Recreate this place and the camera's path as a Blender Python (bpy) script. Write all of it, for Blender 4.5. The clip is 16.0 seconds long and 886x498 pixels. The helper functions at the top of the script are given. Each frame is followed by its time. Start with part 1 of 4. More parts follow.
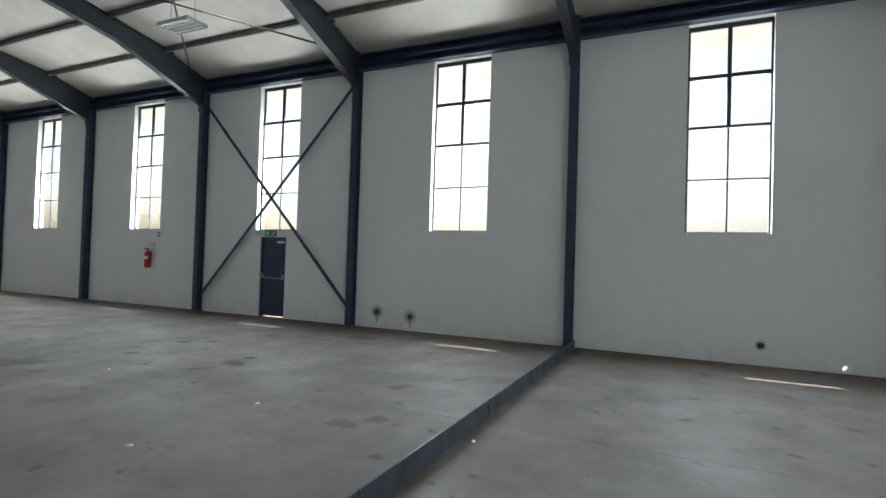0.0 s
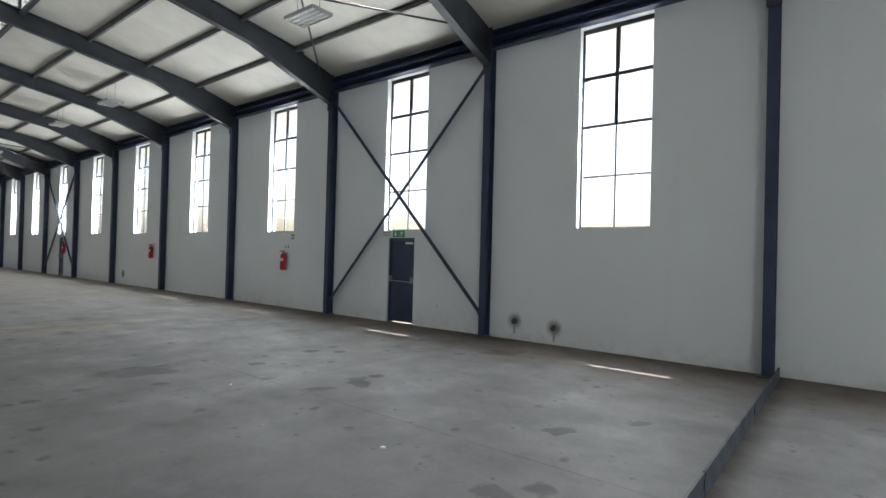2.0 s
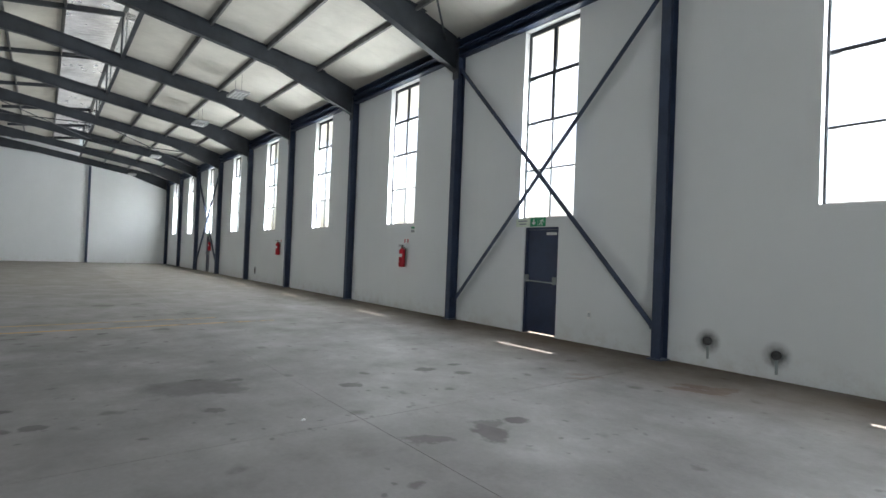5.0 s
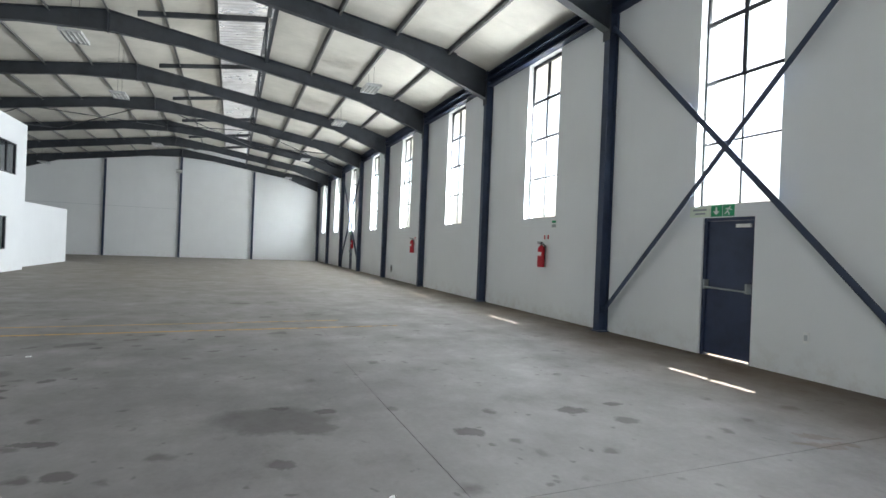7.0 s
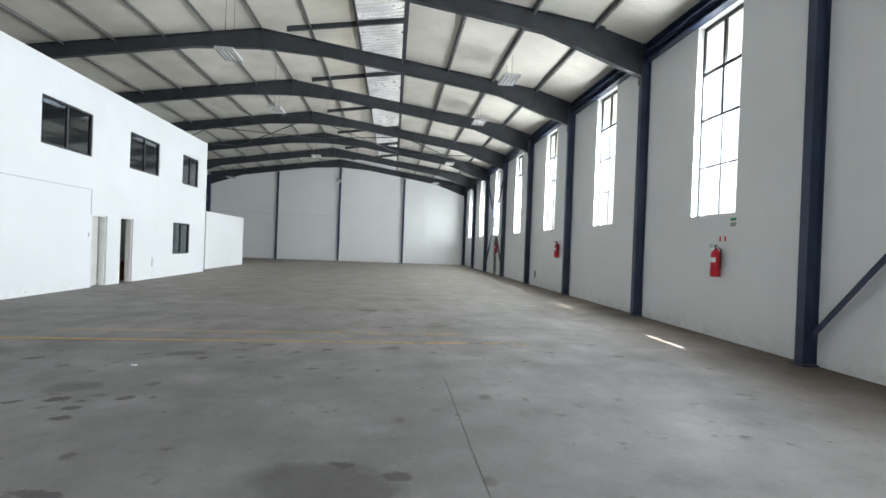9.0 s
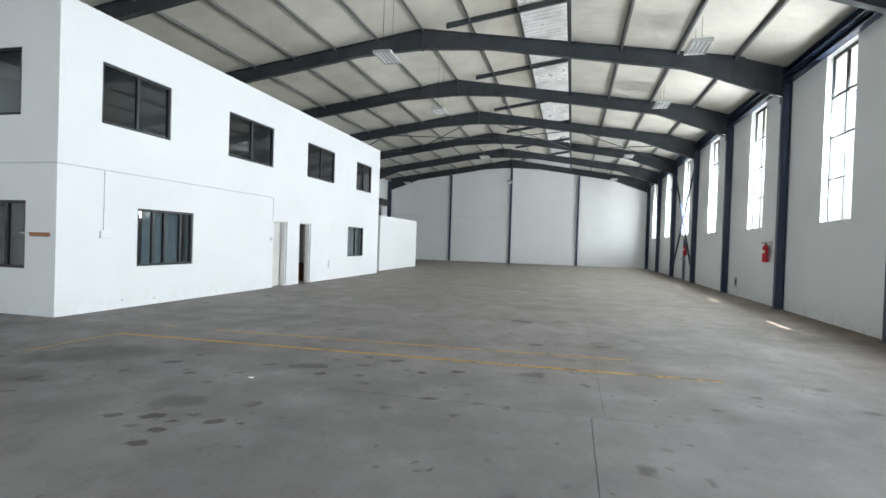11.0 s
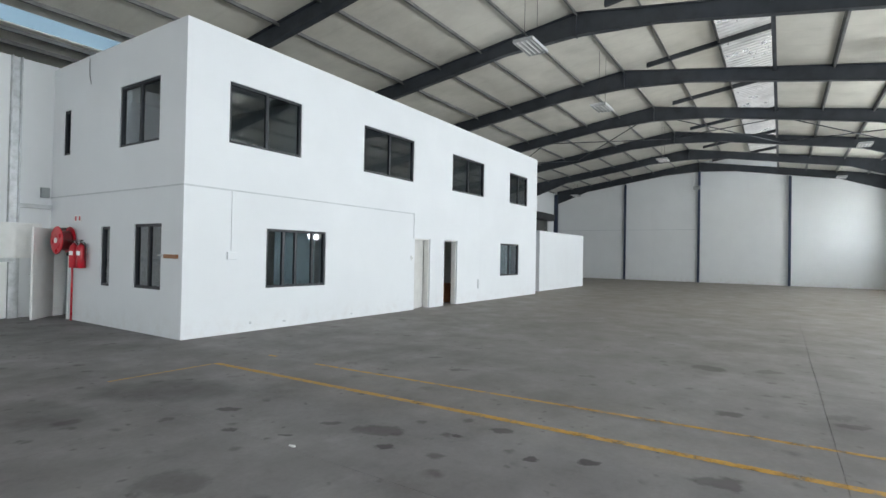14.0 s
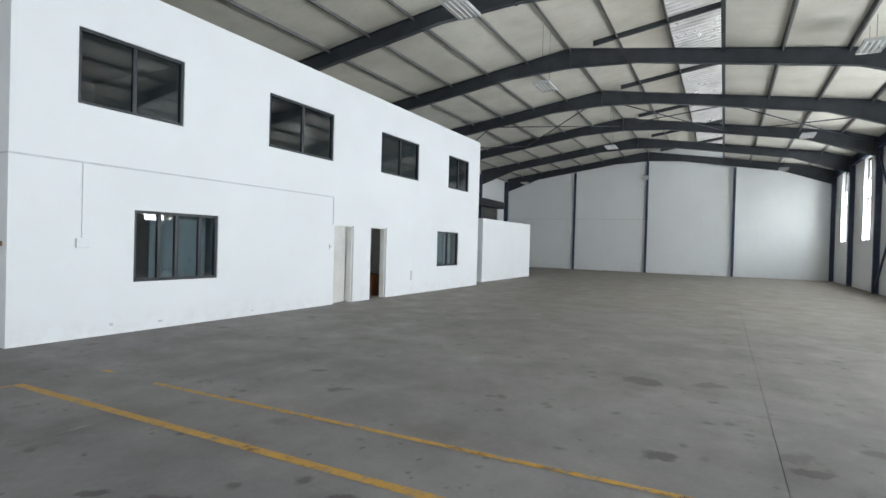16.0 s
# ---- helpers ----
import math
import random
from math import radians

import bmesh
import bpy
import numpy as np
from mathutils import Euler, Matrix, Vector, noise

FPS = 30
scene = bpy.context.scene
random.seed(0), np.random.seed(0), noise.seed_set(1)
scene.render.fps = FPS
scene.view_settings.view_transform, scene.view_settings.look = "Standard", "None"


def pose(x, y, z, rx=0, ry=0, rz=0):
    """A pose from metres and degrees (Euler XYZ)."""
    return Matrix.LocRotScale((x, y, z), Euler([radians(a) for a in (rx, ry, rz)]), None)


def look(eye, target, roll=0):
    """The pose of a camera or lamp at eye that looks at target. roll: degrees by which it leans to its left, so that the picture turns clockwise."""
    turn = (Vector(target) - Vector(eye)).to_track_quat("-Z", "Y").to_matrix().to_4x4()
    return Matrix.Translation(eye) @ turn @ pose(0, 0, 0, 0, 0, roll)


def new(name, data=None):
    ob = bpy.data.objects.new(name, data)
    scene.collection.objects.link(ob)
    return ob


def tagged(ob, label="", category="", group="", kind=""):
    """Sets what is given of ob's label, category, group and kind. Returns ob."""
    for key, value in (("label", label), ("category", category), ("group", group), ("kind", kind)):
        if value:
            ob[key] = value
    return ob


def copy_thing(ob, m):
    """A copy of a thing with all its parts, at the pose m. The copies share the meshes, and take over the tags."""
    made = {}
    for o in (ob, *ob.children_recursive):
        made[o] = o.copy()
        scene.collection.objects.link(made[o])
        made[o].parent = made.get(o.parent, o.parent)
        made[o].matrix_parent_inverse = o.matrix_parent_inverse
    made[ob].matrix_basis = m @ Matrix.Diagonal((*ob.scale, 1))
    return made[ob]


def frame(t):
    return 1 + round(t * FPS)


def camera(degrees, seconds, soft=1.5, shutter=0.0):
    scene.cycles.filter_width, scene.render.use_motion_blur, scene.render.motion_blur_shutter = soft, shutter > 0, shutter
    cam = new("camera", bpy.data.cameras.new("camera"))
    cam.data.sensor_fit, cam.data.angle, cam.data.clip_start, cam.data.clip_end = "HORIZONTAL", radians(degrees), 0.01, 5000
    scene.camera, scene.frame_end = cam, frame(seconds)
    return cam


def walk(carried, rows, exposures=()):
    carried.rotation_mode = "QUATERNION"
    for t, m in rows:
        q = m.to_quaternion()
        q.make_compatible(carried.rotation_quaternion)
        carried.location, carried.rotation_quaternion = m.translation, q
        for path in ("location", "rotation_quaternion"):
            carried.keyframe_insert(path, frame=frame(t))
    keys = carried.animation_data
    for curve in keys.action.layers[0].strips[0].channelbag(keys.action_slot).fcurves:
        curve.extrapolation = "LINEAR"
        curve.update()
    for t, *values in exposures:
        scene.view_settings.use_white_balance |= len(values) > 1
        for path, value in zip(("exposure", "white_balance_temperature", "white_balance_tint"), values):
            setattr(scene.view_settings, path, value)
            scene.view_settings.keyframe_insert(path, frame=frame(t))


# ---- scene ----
cam = camera(81.2, 16.0)
PATH = [
    (0, (0.321, -0.451, 1.638), (-0.517, 1.364, 1.675), 1.8),
    (0.5, (0.096, -0.178, 1.667), (-0.823, 1.598, 1.695), 1.9),
    (1, (-0.143, 0.093, 1.655), (-1.166, 1.811, 1.68), 1.8),
    (1.5, (-0.365, 0.377, 1.653), (-1.548, 1.99, 1.68), 1.9),
    (2, (-0.669, 0.641, 1.678), (-1.913, 2.207, 1.699), 1.5),
    (2.5, (-0.988, 0.938, 1.679), (-2.264, 2.478, 1.7), 1.1),
    (3, (-1.225, 1.17, 1.67), (-2.64, 2.582, 1.685), 1.5),
    (5.5, (-2.875, 2.505, 1.398), (-4.52, 3.643, 1.421), 2.3),
    (6, (-3.197, 2.697, 1.432), (-4.942, 3.674, 1.441), 2.3),
    (6.5, (-3.521, 2.885, 1.429), (-5.341, 3.713, 1.436), 2.1),
    (7, (-3.848, 3.144, 1.434), (-5.698, 3.903, 1.432), 2.3),
    (7.5, (-4.167, 3.318, 1.434), (-6.057, 3.973, 1.417), 2.5),
    (8, (-4.47, 3.487, 1.438), (-6.396, 4.023, 1.419), 2.1),
    (8.5, (-4.751, 3.727, 1.45), (-6.725, 4.053, 1.436), 2.4),
    (9, (-5.056, 3.857, 1.452), (-7.046, 4.052, 1.443), 2.2),
    (9.5, (-5.388, 4.034, 1.441), (-7.388, 3.988, 1.425), 1.9),
    (12, (-6.971, 4.291, 1.525), (-8.843, 3.586, 1.512), 1.9),
    (12.5, (-7.307, 4.303, 1.509), (-9.104, 3.426, 1.508), 1.8),
    (13, (-7.623, 4.245, 1.499), (-9.333, 3.208, 1.504), 1.8),
    (13.5, (-7.963, 4.207, 1.51), (-9.647, 3.127, 1.53), 1.3),
    (14, (-8.356, 4.212, 1.509), (-10.029, 3.117, 1.532), 1.1),
    (14.5, (-8.788, 4.188, 1.527), (-10.469, 3.104, 1.535), 1.1),
    (15, (-9.218, 4.192, 1.518), (-10.958, 3.205, 1.509), 1.1),
    (15.5, (-9.566, 4.231, 1.547), (-11.324, 3.278, 1.531), 1.5),
    (16, (-9.948, 4.181, 1.559), (-11.705, 3.226, 1.538), 1.6),
]
EXPOSURES = [(0.0, 1.57), (1.5, 1.7), (3.0, 1.85), (5.5, 2.1), (6.5, 2.4), (7.0, 2.32), (8.5, 2.24), (9.5, 2.52), (12.0, 2.31), (16.0, 2.18)]
walk(cam, [(t, look(eye, target, roll)) for t, eye, target, roll in PATH], EXPOSURES)

# ---- plan, in metres ----
WALL_N, WALL_T = 9.75, 0.25            # inner face of the window wall, its thickness
FAR_X, NEAR_X = -46.95, 8.55           # the two gable walls
RIDGE_Y, RIDGE_Z, SLOPE = -0.45, 7.97, 0.15
LEFT_Y = -10.65                        # inner face of the opposite wall
STEP_Y = 4.0                           # where the raised roof ends above a glazed upstand
BAY = 5.045
COLS = [-1.632 - BAY * k for k in range(-2, 10)]
COLS = [c for c in COLS if FAR_X + 0.2 < c < NEAR_X + 0.2]
OFF_X0, OFF_X1, OFF_Y, OFF_TOP = -13.2, -28.07, -4.16, 5.46


def roof_z(y):
    return RIDGE_Z - SLOPE * abs(y - RIDGE_Y)


def raised_z(y):
    return RIDGE_Z + SLOPE * (y - RIDGE_Y)


# ---- world and light ----
SUN_DIR = Vector((-0.305, 0.55, 1.0)).normalized()
world = bpy.data.worlds.new("sky")
world.use_nodes = True
scene.world = world
wn = world.node_tree
sky = wn.nodes.new("ShaderNodeTexSky")
sky.sky_type, sky.sun_disc = "NISHITA", False
sky.dust_density, sky.air_density = 4.0, 1.0
sky.sun_elevation, sky.sun_rotation = math.asin(SUN_DIR.z), math.atan2(SUN_DIR.x, SUN_DIR.y)
wn.nodes["Background"].inputs["Strength"].default_value = 0.09
wn.links.new(sky.outputs["Color"], wn.nodes["Background"].inputs["Color"])

sun = new("sun", bpy.data.lights.new("sun", "SUN"))
sun.data.energy, sun.data.angle, sun.data.color = 5.0, radians(0.3), (1.0, 0.95, 0.87)
sun.matrix_world = look((0, 60, 60), Vector((0, 60, 60)) - SUN_DIR)


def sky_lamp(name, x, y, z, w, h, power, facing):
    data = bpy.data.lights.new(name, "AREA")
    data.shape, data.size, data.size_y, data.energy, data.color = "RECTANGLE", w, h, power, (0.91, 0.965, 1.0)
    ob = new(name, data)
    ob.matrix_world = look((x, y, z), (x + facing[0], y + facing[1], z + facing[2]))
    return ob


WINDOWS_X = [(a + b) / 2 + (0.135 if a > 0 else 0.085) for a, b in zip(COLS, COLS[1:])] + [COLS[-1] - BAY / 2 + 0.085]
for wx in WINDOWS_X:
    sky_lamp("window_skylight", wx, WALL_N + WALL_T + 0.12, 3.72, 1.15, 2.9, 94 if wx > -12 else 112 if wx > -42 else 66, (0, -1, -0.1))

sky_lamp("clerestory_skylight", (FAR_X + NEAR_X) / 2, STEP_Y + 0.25, 8.05, 54.0, 0.75, 16, (0, -1, 0.35))
# added lamp in an unseen opening behind the walk, brightens east-facing walls
sky_lamp("added_doorway_lamp", NEAR_X + 0.4, -5.2, 2.3, 4.7, 4.4, 160, (-1, 0, -0.9))


# ---- materials ----
def nodes_of(name):
    m = bpy.data.materials.new(name)
    m.use_nodes = True
    return m, m.node_tree, m.node_tree.nodes["Principled BSDF"]


def node(nt, kind, **values):
    n = nt.nodes.new(kind)
    for key, v in values.items():
        n.inputs[key.replace("_", " ")].default_value = v
    return n


def ramp(nt, fac, stops):
    r = nt.nodes.new("ShaderNodeValToRGB")
    while len(r.color_ramp.elements) < len(stops):
        r.color_ramp.elements.new(0.5)
    for e, (p, c) in zip(r.color_ramp.elements, stops):
        e.position, e.color = p, (*c, 1)
    nt.links.new(fac, r.inputs["Fac"])
    return r.outputs["Color"]


def mixed(nt, fac, a, b, mode="MIX"):
    n = nt.nodes.new("ShaderNodeMix")
    n.data_type, n.blend_type = "RGBA", mode
    for socket, v in ((n.inputs[0], fac), (n.inputs[6], a), (n.inputs[7], b)):
        if isinstance(v, bpy.types.NodeSocket):
            nt.links.new(v, socket)
        else:
            socket.default_value = v if isinstance(v, float) else (*v, 1)
    return n.outputs[2]


def position(nt):
    return nt.nodes.new("ShaderNodeNewGeometry").outputs["Position"]


def noise_at(nt, vec, scale, detail=5.0, rough=0.6, stretch=None):
    if stretch:
        mp = nt.nodes.new("ShaderNodeMapping")
        mp.inputs["Scale"].default_value = stretch
        nt.links.new(vec, mp.inputs["Vector"])
        vec = mp.outputs["Vector"]
    n = node(nt, "ShaderNodeTexNoise", Scale=scale, Detail=detail, Roughness=rough)
    nt.links.new(vec, n.inputs["Vector"])
    return n.outputs["Fac"]


def bumped(nt, bsdf, height, strength, distance):
    b = node(nt, "ShaderNodeBump", Strength=strength, Distance=distance)
    nt.links.new(height, b.inputs["Height"])
    nt.links.new(b.outputs["Normal"], bsdf.inputs["Normal"])


def paint(name, base, rough=0.5, metal=0.0, wear=0.12, scale=3.0, bump=0.15, stretch=None, fine=60.0):
    """A painted or plain surface with two scales of variation."""
    m, nt, b = nodes_of(name)
    p = position(nt)
    big, small = noise_at(nt, p, scale, stretch=stretch), noise_at(nt, p, fine, 3.0)
    dark = tuple(c * (1 - wear * 1.6) for c in base)
    light = tuple(min(1, c * (1 + wear * 0.5)) for c in base)
    c = ramp(nt, big, [(0.3, dark), (0.55, base), (0.75, light)])
    c = mixed(nt, 0.1, c, ramp(nt, small, [(0.3, dark), (0.7, light)]))
    nt.links.new(c, b.inputs["Base Color"])
    rr = ramp(nt, big, [(0.3, (rough * 1.15,) * 3), (0.7, (rough * 0.85,) * 3)])
    nt.links.new(rr, b.inputs["Roughness"])
    b.inputs["Metallic"].default_value = metal
    bumped(nt, b, small, bump, 0.003)
    return m


def wall_paint(name, base, grime):
    """Bagged and painted brickwork: soft trowel relief, faint streaks, scuffs and dust near the floor."""
    m, nt, b = nodes_of(name)
    p = position(nt)
    broad = noise_at(nt, p, 0.5, 4.0)
    streak = noise_at(nt, p, 1.6, 4.0, stretch=(1, 1, 0.12))
    fine = noise_at(nt, p, 35.0, 4.0, 0.7)
    c = ramp(nt, broad, [(0.3, tuple(v * 0.94 for v in base)), (0.7, base)])
    c = mixed(nt, ramp(nt, streak, [(0.62, (0, 0, 0)), (0.85, (0.22,) * 3)]), c, tuple(v * 0.72 for v in base))
    sep = nt.nodes.new("ShaderNodeSeparateXYZ")
    nt.links.new(p, sep.inputs[0])
    low = node(nt, "ShaderNodeMapRange", From_Min=0.0, From_Max=0.45, To_Min=1.0, To_Max=0.0)
    nt.links.new(sep.outputs["Z"], low.inputs["Value"])
    scuff = noise_at(nt, p, 5.0, 6.0, 0.7)
    mul = nt.nodes.new("ShaderNodeMath")
    mul.operation = "MULTIPLY"
    nt.links.new(low.outputs[0], mul.inputs[0])
    nt.links.new(ramp(nt, scuff, [(0.45, (0, 0, 0)), (0.75, (grime,) * 3)]), mul.inputs[1])
    c = mixed(nt, mul.outputs[0], c, (0.36, 0.29, 0.22))
    nt.links.new(c, b.inputs["Base Color"])
    b.inputs["Roughness"].default_value = 0.62
    bumped(nt, b, fine, 0.25, 0.004)
    return m


M_WALL = wall_paint("white_wall_paint", (0.75, 0.77, 0.78), 0.4)
M_OFFICE = wall_paint("office_white_paint", (0.69, 0.715, 0.735), 0.25)
M_STEEL = paint("blue_grey_steel_paint", (0.030, 0.046, 0.090), 0.42, 0.0, 0.25, 2.0, 0.1)
M_RAFTER = paint("slate_rafter_paint", (0.032, 0.038, 0.047), 0.45, 0.0, 0.25, 2.0, 0.1)
M_PURLIN = paint("galvanised_purlin", (0.17, 0.172, 0.17), 0.45, 0.3, 0.2, 4.0, 0.1)
M_GALV = paint("galvanised_steel", (0.52, 0.54, 0.55), 0.4, 0.75, 0.2, 6.0, 0.1)
M_FRAME = paint("charcoal_aluminium", (0.010, 0.013, 0.019), 0.45, 0.0, 0.2, 3.0, 0.05)
M_WINSTEEL = paint("dark_window_steel", (0.035, 0.038, 0.045), 0.45, 0.2, 0.2, 3.0, 0.05)
M_DOOR = paint("navy_door_paint", (0.02, 0.032, 0.075), 0.42, 0.0, 0.2, 3.0, 0.1)
M_WHITE = paint("white_enamel", (0.78, 0.79, 0.78), 0.4, 0.0, 0.05, 4.0, 0.05)
M_DOORWHITE = paint("white_door_paint", (0.76, 0.76, 0.74), 0.45, 0.0, 0.06, 3.0, 0.05)
M_LAMP = paint("dusty_lamp_enamel", (0.42, 0.43, 0.43), 0.45, 0.0, 0.08, 5.0, 0.05)
M_JOINT = paint("grey_joint_sealant", (0.5, 0.53, 0.55), 0.6, 0.0, 0.1, 5.0, 0.05)
M_LEAF = paint("grey_door_paint", (0.55, 0.55, 0.53), 0.5, 0.0, 0.08, 3.0, 0.05)
M_RED = paint("red_enamel", (0.5, 0.008, 0.022), 0.3, 0.0, 0.1, 5.0, 0.05)
M_HOSE = paint("dark_red_rubber", (0.16, 0.01, 0.014), 0.5, 0.0, 0.2, 12.0, 0.1)
M_BLACK = paint("black_rubber", (0.018, 0.018, 0.018), 0.55, 0.0, 0.1, 9.0, 0.1)
M_CHROME = paint("brushed_metal", (0.6, 0.6, 0.6), 0.3, 1.0, 0.08, 9.0, 0.05)
M_GREEN = paint("green_sign_vinyl", (0.01, 0.27, 0.11), 0.45, 0.0, 0.08, 9.0, 0.02)
M_PALE = paint("pale_sign_board", (0.68, 0.74, 0.62), 0.5, 0.0, 0.06, 9.0, 0.02)
M_GREY = paint("mid_grey_print", (0.3, 0.33, 0.33), 0.6, 0.0, 0.06, 9.0, 0.02)
M_WOOD = paint("varnished_wood", (0.28, 0.12, 0.05), 0.45, 0.0, 0.25, 6.0, 0.1, (1, 1, 8))
M_STUB = paint("dirty_grey_pipe", (0.07, 0.07, 0.07), 0.7, 0.0, 0.3, 20.0, 0.3)
M_KERB = paint("worn_blue_grey_kerb_steel", (0.045, 0.056, 0.076), 0.5, 0.0, 0.35, 4.0, 0.3)
M_METALSHEET = paint("bare_roof_sheet", (0.50, 0.51, 0.51), 0.3, 0.75, 0.2, 1.2, 0.01)
M_SHUTTER = paint("dark_shutter_paint", (0.03, 0.032, 0.036), 0.5, 0.1, 0.2, 3.0, 0.1)
M_GROUND = paint("dry_yard_ground", (0.42, 0.41, 0.38), 0.9, 0.0, 0.25, 0.3, 0.5)
M_INNER = paint("office_inner_paint", (0.78, 0.78, 0.76), 0.6, 0.0, 0.06, 1.0, 0.1)
M_CURTAIN = paint("blue_grey_blind", (0.50, 0.58, 0.6), 0.7, 0.0, 0.15, 4.0, 0.2, (8, 8, 0.3))
M_ROOFOUT = paint("outer_roof_sheet", (0.66, 0.65, 0.62), 0.5, 0.2, 0.15, 0.7, 0.1)


def ceiling_material():
    """White faced insulation under the roof sheets: sagging, dusty, with taped seams every 1.2 m."""
    m, nt, b = nodes_of("roof_insulation")
    p = position(nt)
    broad, sag = noise_at(nt, p, 0.8, 5.0), noise_at(nt, p, 2.2, 3.0, stretch=(1, 0.5, 1))
    c = ramp(nt, broad, [(0.3, (0.50, 0.485, 0.435)), (0.6, (0.61, 0.59, 0.53)), (0.8, (0.66, 0.64, 0.58))])
    wave = node(nt, "ShaderNodeTexWave", Scale=0.262, Distortion=0.6, Detail=2.0)
    wave.wave_type, wave.bands_direction = "BANDS", "X"
    nt.links.new(p, wave.inputs["Vector"])
    seam = ramp(nt, wave.outputs["Fac"], [(0.0, (0.14,) * 3), (0.02, (0, 0, 0))])
    c = mixed(nt, seam, c, (0.42, 0.40, 0.36))
    nt.links.new(c, b.inputs["Base Color"])
    b.inputs["Roughness"].default_value = 0.5
    bumped(nt, b, sag, 0.6, 0.05)
    return m


def glass_material(name, tint, gloss=0.04, gloss_tint=(1, 1, 1)):
    m = bpy.data.materials.new(name)
    m.use_nodes = True
    nt = m.node_tree
    nt.nodes.clear()
    out = nt.nodes.new("ShaderNodeOutputMaterial")
    tr = nt.nodes.new("ShaderNodeBsdfTransparent")
    tr.inputs["Color"].default_value = (*tint, 1)
    gl = nt.nodes.new("ShaderNodeBsdfGlossy")
    gl.inputs["Roughness"].default_value = 0.02
    gl.inputs["Color"].default_value = (*gloss_tint, 1)
    lw = nt.nodes.new("ShaderNodeLayerWeight")
    pw = nt.nodes.new("ShaderNodeMath")
    pw.operation, pw.inputs[1].default_value = "POWER", 4.0
    nt.links.new(lw.outputs["Facing"], pw.inputs[0])
    fr = node(nt, "ShaderNodeMapRange", To_Min=gloss, To_Max=0.85)
    nt.links.new(pw.outputs[0], fr.inputs["Value"])
    mx = nt.nodes.new("ShaderNodeMixShader")
    nt.links.new(fr.outputs[0], mx.inputs[0])
    nt.links.new(tr.outputs[0], mx.inputs[1])
    nt.links.new(gl.outputs[0], mx.inputs[2])
    nt.links.new(mx.outputs[0], out.inputs[0])
    return m


def translucent_sheet():
    m, nt, b = nodes_of("translucent_roof_sheet")
    nt.nodes.remove(b)
    tl = nt.nodes.new("ShaderNodeBsdfTranslucent")
    tl.inputs["Color"].default_value = (0.26, 0.33, 0.38, 1)
    gl = nt.nodes.new("ShaderNodeBsdfGlossy")
    gl.inputs["Roughness"].default_value = 0.25
    mx = nt.nodes.new("ShaderNodeMixShader")
    mx.inputs[0].default_value = 0.3
    nt.links.new(tl.outputs[0], mx.inputs[1])
    nt.links.new(gl.outputs[0], mx.inputs[2])
    nt.links.new(mx.outputs[0], nt.nodes["Material Output"].inputs[0])
    return m


DEBRIS = [(-1.34, 3.93, 0.04, 0.6), (-3.8, 2.41, 0.05, 0.5), (-3.81, 3.85, 0.04, 0.5), (-6.66, 4.05, 0.025, 0.6), (-11.1, 1.06, 0.045, 0.35)]
RUST = [(-6.45, 7.57, 0.32, 0.08, 64, 0.35), (-5.42, 8.2, 0.34, 0.12, 20, 0.55), (-5.25, 8.5, 0.3, 0.1, 80, 0.5), (-5.5, 8.42, 0.2, 0.12, 10, 0.5), (-6.6, 7.7, 0.2, 0.07, 60, 0.3)]
# x, y, half length, half width, turn, strength
STAINS_NEAR = [
    (-8.18, 3.5, 0.55, 0.36, 75, 0.45), (-8.0, 3.75, 0.34, 0.2, 30, 0.45), (-8.3, 3.94, 0.12, 0.07, 80, 0.6), (-8.47, 3.58, 0.09, 0.06, 75, 0.65),
    (-7.53, 4.92, 0.15, 0.1, 64, 0.65), (-5.6, 5.22, 0.15, 0.26, 61, 0.65), (-5.73, 5.62, 0.13, 0.1, 62, 0.65), (-5.81, 5.36, 0.16, 0.1, 45, 0.5),
    (-5.74, 4.7, 0.2, 0.1, 61, 0.5), (-2.9, 5.27, 0.16, 0.12, 40, 0.5), (-2.37, 6.05, 0.18, 0.11, 60, 0.5), (-2.67, 3.75, 0.2, 0.13, 20, 0.4),
    (-7.77, 6.09, 0.2, 0.09, 65, 0.65), (-7.82, 6.61, 0.1, 0.07, 75, 0.55), (-7.39, 6.4, 0.13, 0.1, 75, 0.45), (-7.3, 3.5, 0.12, 0.08, 60, 0.35),
]
MARKS_MIDDLE = [
    (-8.08, 1.95, 0.17, 0.06, 60, 0.6), (-7.5, 2.25, 0.11, 0.09, 60, 0.5), (-9.84, 1.01, 0.12, 0.07, 121, 0.75), (-9.75, 0.7, 0.1, 0.06, 120, 0.6),
    (-9.6, 1.26, 0.09, 0.06, 120, 0.7), (-9.35, 1.33, 0.1, 0.07, 120, 0.75), (-9.89, 1.55, 0.09, 0.07, 120, 0.65), (-9.79, 1.23, 0.05, 0.03, 120, 0.7),
    # last two in this row: broad, faint darker floor patches
    (-9.93, 1.77, 0.04, 0.03, 0, 0.7), (-11.39, -0.18, 0.13, 0.07, 120, 0.6), (-11.42, -1.27, 0.85, 0.5, 124, 0.35), (-10.3, -1.4, 0.8, 0.35, 100, 0.25),
    (-10.22, 0.92, 0.26, 0.22, 121, 0.28), (-11.77, 1.34, 0.24, 0.15, 122, 0.5), (-11.52, 1.63, 0.09, 0.07, 122, 0.65), (-11.24, 0.81, 0.06, 0.03, 122, 0.75),
]
